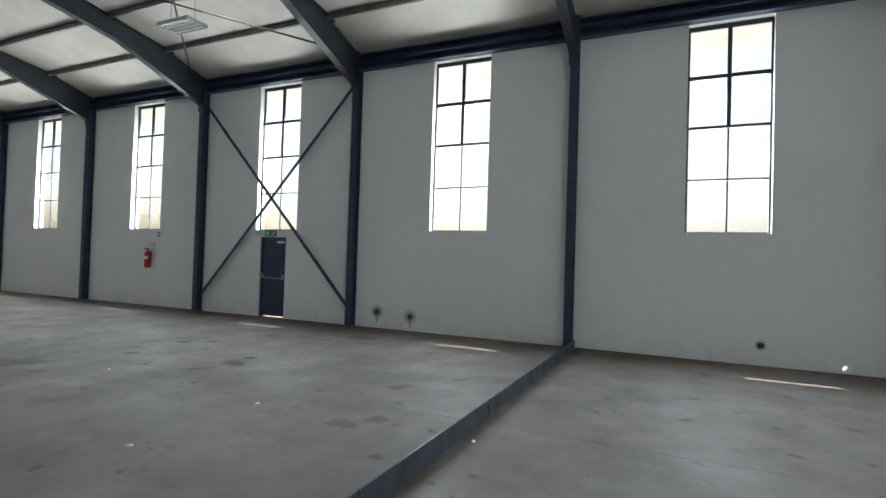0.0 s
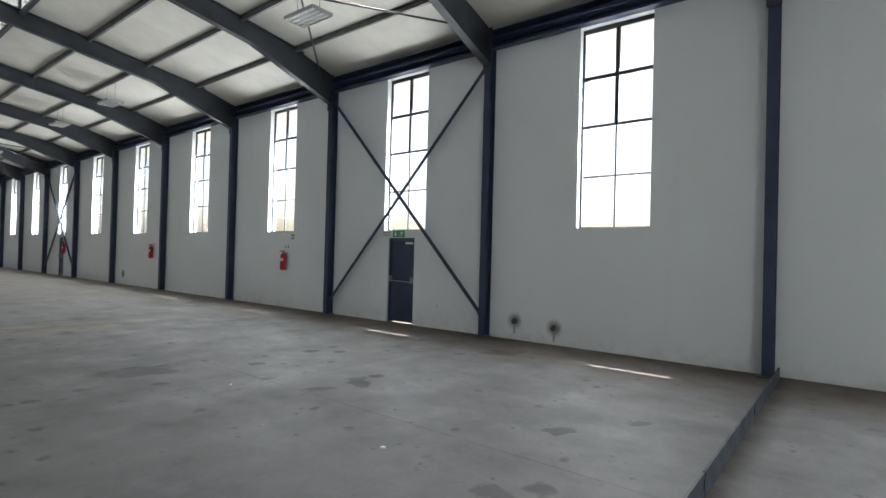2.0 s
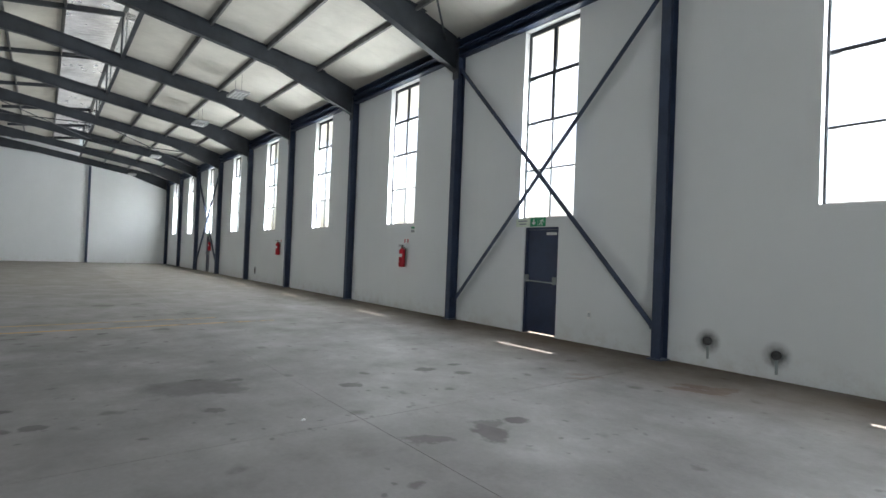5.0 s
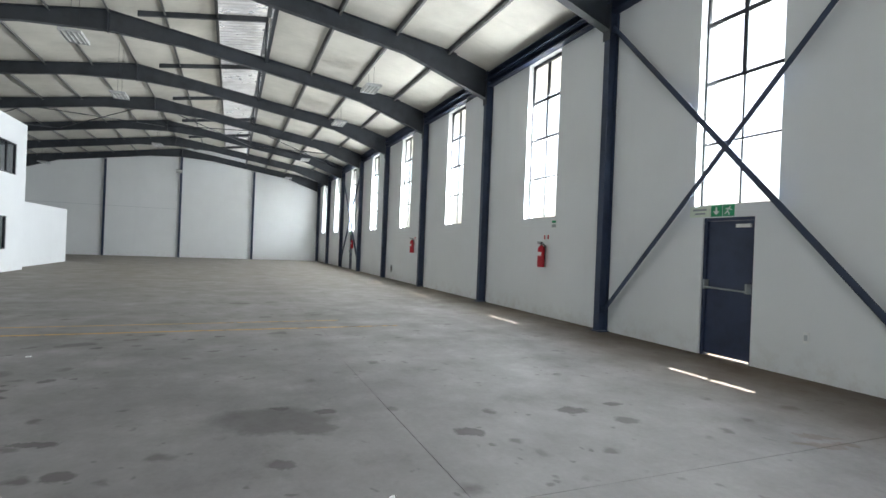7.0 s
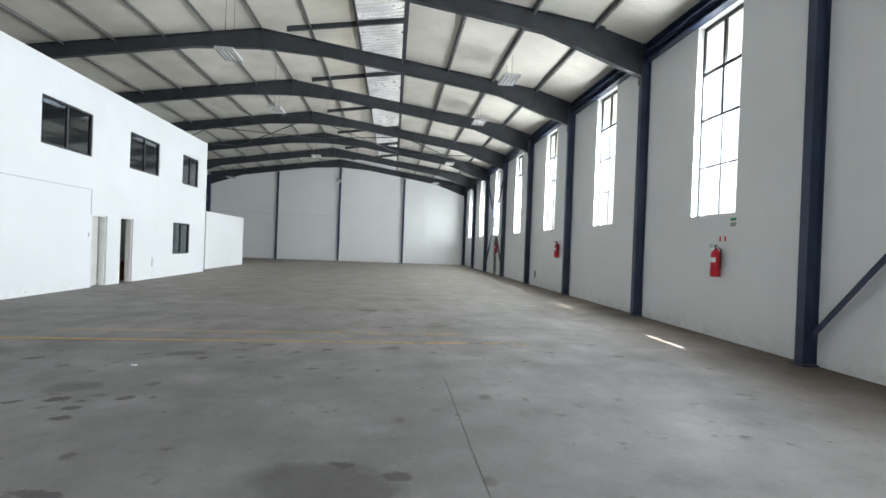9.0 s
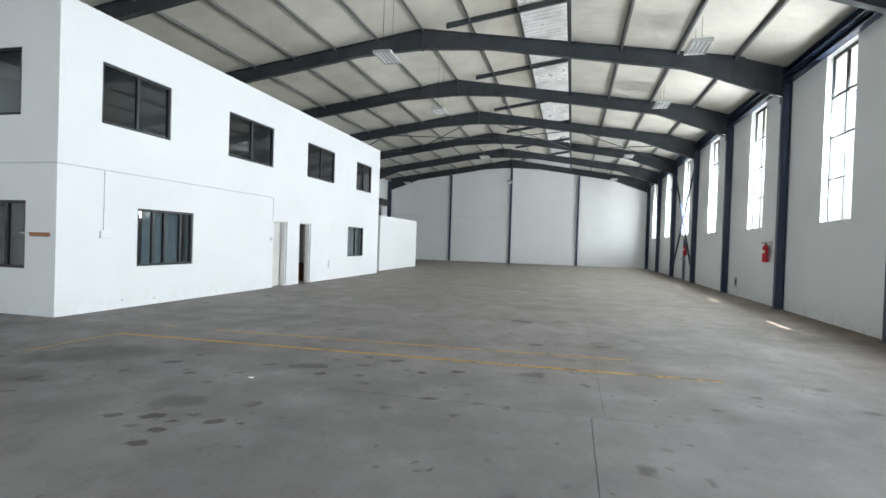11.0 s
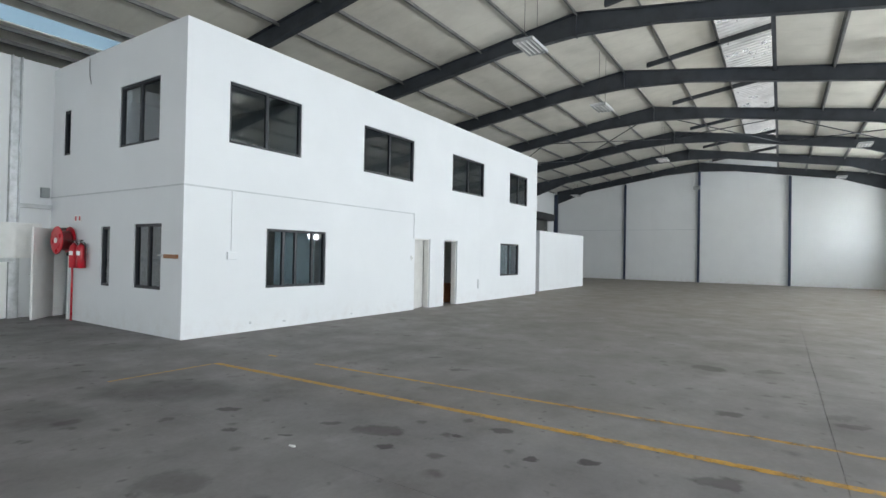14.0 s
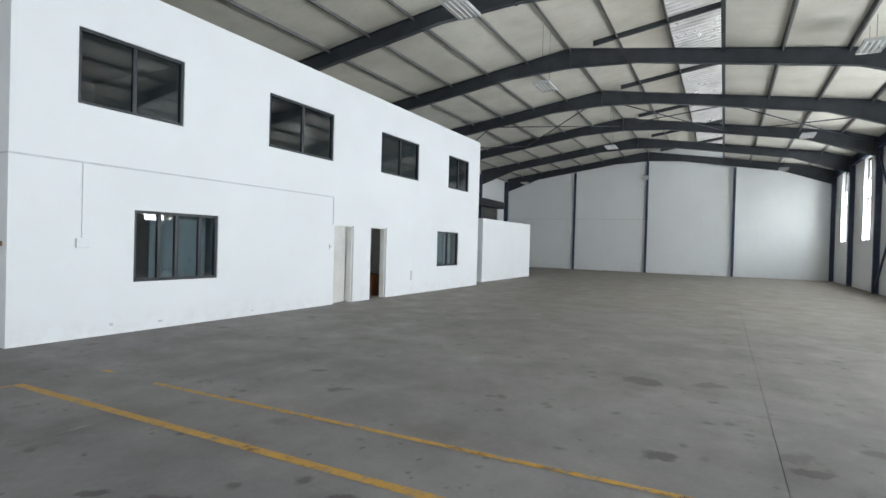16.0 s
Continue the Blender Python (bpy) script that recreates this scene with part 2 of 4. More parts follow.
STAINS_FAR = [
    (-12.4, 2.21, 0.11, 0.08, 122, 0.5), (-12.16, 3.04, 0.1, 0.07, 122, 0.7), (-11.96, 2.66, 0.07, 0.06, 122, 0.65), (-11.07, 3.0, 0.1, 0.05, 122, 0.55),
    (-12.35, 3.88, 0.2, 0.12, 122, 0.5), (-16.45, 3.42, 0.25, 0.2, 126, 0.7), (-14.18, 3.77, 0.18, 0.12, 123, 0.7), (-16.69, 4.08, 0.18, 0.13, 124, 0.5),
    (-14.43, 4.78, 0.17, 0.07, 100, 0.6), (-14.68, 4.72, 0.2, 0.12, 122, 0.4), (-14.2, 0.67, 0.16, 0.08, 124, 0.55), (-14.69, -0.03, 0.12, 0.06, 124, 0.5),
    (-12.06, 1.96, 0.07, 0.04, 90, 0.6), (-11.68, 0.89, 0.11, 0.05, 122, 0.45), (-11.05, 0.32, 0.09, 0.05, 120, 0.55), (-10.2, 7.66, 0.17, 0.06, 70, 0.4),
]


def floor_material():
    """Power-floated concrete: mottled grey, wheel-polished patches, oil drips, brown dust along the window wall."""
    m, nt, b = nodes_of("worn_concrete_floor")
    p = position(nt)
    sep = nt.nodes.new("ShaderNodeSeparateXYZ")
    nt.links.new(p, sep.inputs[0])
    broad = noise_at(nt, p, 0.28, 6.0, 0.62)
    mid = noise_at(nt, p, 1.3, 6.0, 0.65)
    fine = noise_at(nt, p, 22.0, 5.0, 0.7)
    c = ramp(nt, broad, [(0.32, (0.158, 0.148, 0.141)), (0.5, (0.199, 0.185, 0.177)), (0.68, (0.239, 0.225, 0.216))])
    c = mixed(nt, ramp(nt, mid, [(0.48, (0, 0, 0)), (0.75, (0.5,) * 3)]), c, (0.274, 0.260, 0.250))
    c = mixed(nt, ramp(nt, mid, [(0.28, (0.55,) * 3), (0.45, (0, 0, 0))]), c, (0.127, 0.116, 0.106))
    c = mixed(nt, 0.10, c, ramp(nt, fine, [(0.3, (0.08,) * 3), (0.7, (0.34,) * 3)]))
    # oil drips, in clusters
    wn1 = node(nt, "ShaderNodeTexNoise", Scale=5.0, Detail=4.0)
    nt.links.new(p, wn1.inputs["Vector"])
    warp = mixed(nt, 0.22, p, wn1.outputs["Color"], "ADD")
    for sc, r0, r1, low, k in ((1.3, 0.08, 0.16, 0.47, 0.7), (2.7, 0.10, 0.2, 0.49, 0.65), (6.0, 0.10, 0.2, 0.51, 0.6)):
        vo = node(nt, "ShaderNodeTexVoronoi", Scale=sc)
        nt.links.new(warp, vo.inputs["Vector"])
        drip = ramp(nt, vo.outputs["Distance"], [(r0, (1,) * 3), (r1, (0, 0, 0))])
        where = ramp(nt, noise_at(nt, p, 0.5 + 0.13 * sc, 3.0), [(low, (0, 0, 0)), (low + 0.06, (k,) * 3)])
        c = mixed(nt, mixed(nt, 1.0, drip, where, "MULTIPLY"), c, (0.067, 0.060, 0.055))
    smudge = noise_at(nt, p, 0.75, 4.0, 0.55)
    c = mixed(nt, ramp(nt, smudge, [(0.52, (0, 0, 0)), (0.74, (0.42,) * 3)]), c, (0.103, 0.095, 0.087))
    # pale scuffs where plaster and dust were dragged
    pale = noise_at(nt, p, 1.9, 6.0, 0.65)
    c = mixed(nt, ramp(nt, pale, [(0.6, (0, 0, 0)), (0.8, (0.35,) * 3)]), c, (0.346, 0.330, 0.319))
    # brown dust blown in along the window wall
    dust = node(nt, "ShaderNodeMapRange", From_Min=7.6, From_Max=9.6, To_Min=0.0, To_Max=1.0)
    nt.links.new(sep.outputs["Y"], dust.inputs["Value"])
    dn = mixed(nt, 1.0, dust.outputs[0], ramp(nt, noise_at(nt, p, 0.8, 5.0), [(0.25, (0.45,) * 3), (0.6, (1.0,) * 3)]), "MULTIPLY")
    c = mixed(nt, dn, c, (0.139, 0.097, 0.059))
    # single stains and broad darker patches, each with its own outline
    wn2 = node(nt, "ShaderNodeTexNoise", Scale=3.4, Detail=6.0, Roughness=0.65)
    nt.links.new(p, wn2.inputs["Vector"])
    warp2 = mixed(nt, 0.45, p, wn2.outputs["Color"], "ADD")
    wn3 = node(nt, "ShaderNodeTexNoise", Scale=11.0, Detail=5.0, Roughness=0.65)
    nt.links.new(p, wn3.inputs["Vector"])
    warp3 = mixed(nt, 0.14, p, wn3.outputs["Color"], "ADD")
    for marks, tone in ((STAINS_NEAR + MARKS_MIDDLE + STAINS_FAR, (0.057, 0.052, 0.049)), (RUST, (0.105, 0.052, 0.028))):
        total = None
        for sx, sy, a, w, turn, k in marks:
            mp = nt.nodes.new("ShaderNodeMapping")
            mp.vector_type = "TEXTURE"
            small = a < 0.14
            shift = 0.07 if small else 0.225
            mp.inputs["Location"].default_value = (sx + shift, sy + shift, shift)
            mp.inputs["Rotation"].default_value = (0, 0, radians(turn))
            mp.inputs["Scale"].default_value = (a, w, 1)
            nt.links.new(warp3 if small else warp2, mp.inputs["Vector"])
            ln = nt.nodes.new("ShaderNodeVectorMath")
            ln.operation = "LENGTH"
            nt.links.new(mp.outputs[0], ln.inputs[0])
            r = node(nt, "ShaderNodeMapRange", From_Min=0.7, From_Max=1.02, To_Min=min(0.92, k + (0.22 if small else 0.1)), To_Max=0.0)
            nt.links.new(ln.outputs["Value"], r.inputs["Value"])
            if total is None:
                total = r.outputs[0]
            else:
                mx = nt.nodes.new("ShaderNodeMath")
                mx.operation = "MAXIMUM"
                nt.links.new(total, mx.inputs[0])
                nt.links.new(r.outputs[0], mx.inputs[1])
                total = mx.outputs[0]
        c = mixed(nt, total, c, tone)
    # brown dirt swept up against the foot of the kerb
    dirt = node(nt, "ShaderNodeMapRange", From_Min=-1.22, From_Max=-1.44, To_Min=0.0, To_Max=0.75)
    nt.links.new(sep.outputs["X"], dirt.inputs["Value"])
    side = nt.nodes.new("ShaderNodeMath")
    side.operation, side.inputs[1].default_value = "GREATER_THAN", -1.49
    nt.links.new(sep.outputs["X"], side.inputs[0])
    swept = mixed(nt, 1.0, dirt.outputs[0], side.outputs[0], "MULTIPLY")
    swept = mixed(nt, 1.0, swept, ramp(nt, noise_at(nt, p, 3.0, 5.0), [(0.3, (0.45,) * 3), (0.6, (1,) * 3)]), "MULTIPLY")
    c = mixed(nt, swept, c, (0.075, 0.058, 0.042))
    # floor blends towards a paler tan from x -12 down to -26
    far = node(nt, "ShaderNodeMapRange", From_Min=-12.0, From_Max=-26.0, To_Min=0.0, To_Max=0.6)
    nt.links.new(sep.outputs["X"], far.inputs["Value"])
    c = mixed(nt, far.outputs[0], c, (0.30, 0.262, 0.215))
    c = mixed(nt, 1.0, c, (0.80, 0.825, 0.86), "MULTIPLY")
    nt.links.new(c, b.inputs["Base Color"])
    nt.links.new(ramp(nt, mid, [(0.3, (0.8,) * 3), (0.7, (0.5,) * 3)]), b.inputs["Roughness"])
    b.inputs["Specular IOR Level"].default_value = 0.24
    bumped(nt, b, fine, 0.12, 0.003)
    return m


def line_paint():
    """Worn yellow road paint: the concrete shows through."""
    m, nt, b = nodes_of("worn_yellow_paint")
    p = position(nt)
    n = noise_at(nt, p, 9.0, 6.0, 0.75)
    c = ramp(nt, n, [(0.37, (0.19, 0.18, 0.16)), (0.47, (0.42, 0.235, 0.04)), (0.7, (0.50, 0.28, 0.05))])
    nt.links.new(c, b.inputs["Base Color"])
    b.inputs["Roughness"].default_value = 0.65
    # whole stretches are rubbed thin by traffic
    sep = nt.nodes.new("ShaderNodeSeparateXYZ")
    nt.links.new(p, sep.inputs[0])
    rub = node(nt, "ShaderNodeMapRange", From_Min=1.5, From_Max=6.0, To_Min=0.0, To_Max=0.16)
    nt.links.new(sep.outputs["Y"], rub.inputs["Value"])
    gone = nt.nodes.new("ShaderNodeMath")
    gone.operation = "SUBTRACT"
    nt.links.new(noise_at(nt, p, 2.2, 8.0, 0.75), gone.inputs[0])
    nt.links.new(rub.outputs[0], gone.inputs[1])
    nt.links.new(ramp(nt, gone.outputs[0], [(0.27, (0.2,) * 3), (0.43, (0.9,) * 3)]), b.inputs["Alpha"])
    return m


M_CEIL, M_FLOOR, M_LINE = ceiling_material(), floor_material(), line_paint()
M_GLASS = glass_material("window_glass", (0.95, 0.97, 0.97))
M_TINT = glass_material("tinted_office_glass", (0.66, 0.70, 0.72), 0.06)
M_DUSTY = glass_material("dusty_glazing", (0.85, 0.87, 0.88))
M_SHEET = translucent_sheet()


# ---- building helpers ----
def box(bm, x0, x1, y0, y1, z0, z1):
    v = [bm.verts.new((x, y, z)) for x in sorted((x0, x1)) for y in sorted((y0, y1)) for z in sorted((z0, z1))]
    for q in ((0, 1, 3, 2), (4, 6, 7, 5), (0, 4, 5, 1), (2, 3, 7, 6), (0, 2, 6, 4), (1, 5, 7, 3)):
        bm.faces.new([v[i] for i in q])


def boxes(*dims, bevel=0.0):
    bm = bmesh.new()
    for d in dims:
        box(bm, *d)
    if bevel:
        bmesh.ops.bevel(bm, geom=bm.edges[:], offset=bevel, segments=2, affect="EDGES", profile=0.5)
    return bm


def tube(bm, a, b, r, n=12, r2=None, caps=True):
    a, b = Vector(a), Vector(b)
    q = (b - a).to_track_quat("Z", "Y")
    rings = []
    for c, rad in ((a, r), (b, r if r2 is None else r2)):
        rings.append([bm.verts.new(c + q @ Vector((rad * math.cos(2 * math.pi * i / n), rad * math.sin(2 * math.pi * i / n), 0))) for i in range(n)])
    for i in range(n):
        f = bm.faces.new((rings[0][i], rings[0][(i + 1) % n], rings[1][(i + 1) % n], rings[1][i]))
        f.smooth = n > 6
    if caps:
        bm.faces.new(rings[0][::-1])
        bm.faces.new(rings[1])


def tubes(*items, n=12):
    bm = bmesh.new()
    for a, b, r in items:
        tube(bm, a, b, r, n)
    return bm


def lathe(profile, n=20, axis="Z", caps=True):
    """A turned body from (radius, height) pairs."""
    bm = bmesh.new()
    rings = []
    for r, h in profile:
        ring = []
        for i in range(n):
            a = 2 * math.pi * i / n
            co = (r * math.cos(a), r * math.sin(a), h) if axis == "Z" else (h, r * math.cos(a), r * math.sin(a))
            ring.append(bm.verts.new(co))
        rings.append(ring)
    for p, q in zip(rings, rings[1:]):
        for i in range(n):
            bm.faces.new((p[i], p[(i + 1) % n], q[(i + 1) % n], q[i])).smooth = True
    if caps:
        bm.faces.new(rings[0][::-1])
        bm.faces.new(rings[-1])
    return bm


def moved(bm, m):
    bmesh.ops.transform(bm, matrix=m, verts=bm.verts[:])
    return bm


def mesh_of(name, bm, material):
    bmesh.ops.recalc_face_normals(bm, faces=bm.faces[:])
    me = bpy.data.meshes.new(name)
    bm.to_mesh(me)
    bm.free()
    me.materials.append(material)
    return me


def part(name, bm, material, parent=None, label=""):
    ob = new(name, mesh_of(name, bm, material))
    ob.parent = parent
    if label:
        ob["label"] = label
    return ob


def thing(name, label, category, x=0, y=0, z=0, rz=0, group="", kind=""):
    ob = new(name)
    ob.matrix_basis = pose(x, y, z, 0, 0, rz)
    return tagged(ob, label, category, group, kind)


def setting(name, bm, material, label, category="wall"):
    return tagged(part(name, bm, material), label, category, kind="structure")


def pierced(us, vs, holes, d0, d1, put):
    """A slab on a grid of cuts us x vs with the cells inside holes left out; put(u, v, d) gives the place."""
    us = sorted(set(us) | {h for hole in holes for h in hole[:2]})
    vs = sorted(set(vs) | {h for hole in holes for h in hole[2:]})
    bm, cache = bmesh.new(), {}

    def vert(i, j, d):
        key = (i, j, d)
        if key not in cache:
            cache[key] = bm.verts.new(put(us[i], vs[j], d))
        return cache[key]

    def solid(i, j):
        if not (0 <= i < len(us) - 1 and 0 <= j < len(vs) - 1):
            return False
        u, v = (us[i] + us[i + 1]) / 2, (vs[j] + vs[j + 1]) / 2
        return not any(a < u < b and c < v < d for a, b, c, d in holes)

    for i in range(len(us) - 1):
        for j in range(len(vs) - 1):
            if not solid(i, j):
                continue
            ring = ((i, j), (i + 1, j), (i + 1, j + 1), (i, j + 1))
            bm.faces.new([vert(*r, d0) for r in ring])
            bm.faces.new([vert(*r, d1) for r in ring][::-1])
            for k, (di, dj) in enumerate(((0, -1), (1, 0), (0, 1), (-1, 0))):
                if not solid(i + di, j + dj):
                    a, c = ring[k], ring[(k + 1) % 4]
                    bm.faces.new((vert(*a, d0), vert(*a, d1), vert(*c, d1), vert(*c, d0)))
    return bm


def writing(name, text, size, m, material, parent, depth=0.001):
    cu = bpy.data.curves.new(name, "FONT")
    cu.body, cu.size, cu.extrude, cu.align_x, cu.align_y = text, size, depth, "CENTER", "CENTER"
    ob = new(name, cu)
    cu.materials.append(material)
    ob.parent, ob.matrix_basis = parent, m
    return ob


# ---- walls ----
WIN_W, WIN_Z0, WIN_Z1 = 1.33, 2.23, 5.98
DOORS_X = [-9.19, -9.19 - 5 * BAY]
holes = [(x - WIN_W / 2, x + WIN_W / 2, WIN_Z0, WIN_Z1) for x in WINDOWS_X]
holes += [(x - 0.42, x + 0.42, 0.0, 2.05) for x in DOORS_X]
holes += [(2.69, 2.79, 0.03, 0.13)]
setting("wall_north", pierced([FAR_X - 0.25, NEAR_X + 0.25], [0.0, 6.5], holes, WALL_N, WALL_N + WALL_T, lambda u, v, d: (u, d, v)),
        M_WALL, "long white painted wall with a tall window in every bay")


def gable(name, x0, x1, label, end, foot=0.0):
    bm = bmesh.new()
    pts = [(end, foot), (WALL_N, foot), (WALL_N, roof_z(WALL_N) + 0.23), (STEP_Y, roof_z(STEP_Y) + 0.23), (STEP_Y, raised_z(STEP_Y) + 0.23), (end, roof_z(end) + 0.23)]
    a, b = [bm.verts.new((x0, *q)) for q in pts], [bm.verts.new((x1, *q)) for q in pts]
    bm.faces.new(a)
    bm.faces.new(b[::-1])
    for i in range(len(pts)):
        bm.faces.new((a[i], a[i - 1], b[i - 1], b[i]))
    return setting(name, bm, M_WALL, label)


gable("wall_west", FAR_X, FAR_X - 0.25, "white painted gable wall at the far end", LEFT_Y - 0.25)
# the opening is unseen, added to let light in from the east
setting("wall_east", pierced([-13.4, WALL_N], [0.0, 5.4], [(-7.6, -2.8, 0.0, 4.6)], NEAR_X, NEAR_X + 0.25, lambda u, v, d: (d, u, v)), M_WALL, "white gable wall behind the walk, unseen opening added to let light in")
gable("wall_east_top", NEAR_X, NEAR_X + 0.25, "plain white gable wall above the added opening", -13.4, 5.4)
SHUT = (-45.6, -41.2, 0.0, 4.5)
setting("wall_south", pierced([FAR_X, OFF_X1], [0.0, roof_z(LEFT_Y)], [SHUT], LEFT_Y, LEFT_Y - 0.25, lambda u, v, d: (u, d, v)), M_WALL, "white painted side wall beyond the office block")
SIDE_Y = -9.42
OUTER_Y = -13.2
setting("wall_south_front", boxes((OFF_X1 + 0.22, NEAR_X, SIDE_Y - 0.22, SIDE_Y, 0, 5.55)), M_WALL, "white painted wall beside the office block")
setting("wall_south_outer", boxes((OFF_X1, NEAR_X, OUTER_Y - 0.2, OUTER_Y, 0, 6.3)), M_WALL, "plain outer wall of the lean-to behind")

# ---- ceiling and roof ----
CEIL_UP = 0.12


EAVE_PURLIN_Y = 8.36


def tucked_z(y):
    """The lower slope; past the last purlin the insulation is drawn down to the eave beam."""
    return roof_z(y) - 0.2 * max(0.0, (y - EAVE_PURLIN_Y) / (WALL_N - EAVE_PURLIN_Y))


def roof_slab(name, y0, y1, zf, material, label, thick=0.06, lift=0.0, x0=FAR_X - 0.3, x1=NEAR_X + 0.3, holes=()):
    bm = pierced([x0, x1], [y0, *([EAVE_PURLIN_Y] if y0 < EAVE_PURLIN_Y < y1 else []), y1], holes, 0.0, thick, lambda u, v, d: (u, v, zf(v) + CEIL_UP + lift + d))
    return setting(name, bm, material, label, "ceiling")


SKY_HOLES = [(-19.0, 8.0, -10.5, -9.75)]
BARE_Y = 2.47                          # from here to the glazed step the roof sheet has no insulation
roof_slab("ceiling", -13.6, BARE_Y, raised_z, M_CEIL, "white insulated underside of the raised roof slope", holes=SKY_HOLES)
roof_slab("ceiling_low", STEP_Y + 0.04, WALL_N + 0.3, tucked_z, M_CEIL, "white insulated underside of the lower roof slope")
roof_slab("roof_overhang", WALL_N + 0.3, WALL_N + WALL_T + 1.865, roof_z, M_ROOFOUT, "pale ribbed roof sheet overhanging the windows", 0.03)
roof_slab("skylight", -10.5, -9.75, raised_z, M_SHEET, "blue-white translucent roof sheet", 0.01, 0.03, -19.0, 8.0)



def ribbed_sheet(y0, y1):
    """Trapezoidal roof sheeting: ribs run down the slope, one every 0.25 m."""
    bm = bmesh.new()
    xs = [FAR_X - 0.3 + 0.25 * k + d for k in range(int((NEAR_X - FAR_X + 0.6) / 0.25)) for d in (0.0, 0.03, 0.08, 0.11)]
    hs = [h for k in range(len(xs) // 4) for h in (0.0, 0.035, 0.035, 0.0)]
    lo = [[bm.verts.new((x, y, raised_z(y) + CEIL_UP + 0.012 + h)) for x, h in zip(xs, hs)] for y in (y0, y1)]
    for i in range(len(xs) - 1):
        bm.faces.new((lo[0][i], lo[0][i + 1], lo[1][i + 1], lo[1][i]))
    bmesh.ops.solidify(bm, geom=bm.verts[:] + bm.edges[:] + bm.faces[:], thickness=0.004)
    return bm


# last 0.95 m past the glazing is unseen, added to block direct sun
setting("ceiling_bare", ribbed_sheet(BARE_Y, STEP_Y + 0.95), M_METALSHEET, "bare silvery ribbed roof sheet above the clerestory", "ceiling")

# glazed upstand between the two roofs
GZ0, GZ1 = roof_z(STEP_Y) + 0.05, raised_z(STEP_Y) + 0.12
cl = thing("clerestory", "long strip of clear glazing between two roof slopes", "window", kind="structure")
part("glazing", boxes((FAR_X, NEAR_X, STEP_Y + 0.02, STEP_Y + 0.028, GZ0, GZ1)), M_DUSTY, cl)
part("bottom_rail", boxes((FAR_X, NEAR_X, STEP_Y - 0.05, STEP_Y + 0.05, GZ0 - 0.08, GZ0)), M_RAFTER, cl)
part("top_rail", boxes((FAR_X, NEAR_X, STEP_Y - 0.05, STEP_Y + 0.05, GZ1, GZ1 + 0.06)), M_RAFTER, cl)
for cx in COLS:
    part("post", boxes((cx - 0.05, cx + 0.05, STEP_Y - 0.06, STEP_Y - 0.01, GZ0, GZ1)), M_RAFTER, cl)


# ---- portal frames ----
def flange(bm, a, b, half, t):
    """A plate along the line a-b in the y-z plane, half wide to both sides in x, t thick upwards."""
    v = [bm.verts.new((sx * half, y, z + dz)) for y, z in (a, b) for sx in (-1, 1) for dz in (0, t)]
    for q in ((0, 1, 3, 2), (4, 6, 7, 5), (0, 4, 5, 1), (2, 3, 7, 6), (0, 2, 6, 4), (1, 5, 7, 3)):
        bm.faces.new([v[i] for i in q])


def i_ring(half, top, bottom, t):
    """The outline of an I section in its own plane: x across, and heights from bottom to top."""
    w = 0.006
    return [(-half, top), (half, top), (half, top - t), (w, top - t), (w, bottom + t), (half, bottom + t), (half, bottom), (-half, bottom), (-half, bottom + t), (-w, bottom + t), (-w, top - t), (-half, top - t)]


def loft(rings):
    bm = bmesh.new()
    vs = [[bm.verts.new(p) for p in ring] for ring in rings]
    for p, q in zip(vs, vs[1:]):
        for i in range(len(p)):
            bm.faces.new((p[i], p[i - 1], q[i - 1], q[i]))
    bm.faces.new(vs[0])
    bm.faces.new(vs[-1][::-1])
    return bm


def rafter_mesh(side):
    """One half of the frame, from the ridge to the knee, with a haunch at both ends; side +1: towards the windows."""
    end = (WALL_N - RIDGE_Y) if side > 0 else (RIDGE_Y - LEFT_Y)
    rings = []
    for u, depth in ((0.021, 0.62), (2.1, 0.42), (end - 2.6, 0.46), (end - 0.236, 0.95)):
        y = RIDGE_Y + side * u
        rings.append([(x, y, z) for x, z in i_ring(0.09, roof_z(y) + 0.1, roof_z(y) + 0.1 - depth, 0.016)])
    return loft(rings)


def i_column(y_in, y_out, z1):
    ring = i_ring(0.075, max(y_in, y_out), min(y_in, y_out), 0.014)
    return loft([[(x, y, z) for x, y in ring] for z in (0.0, z1)])


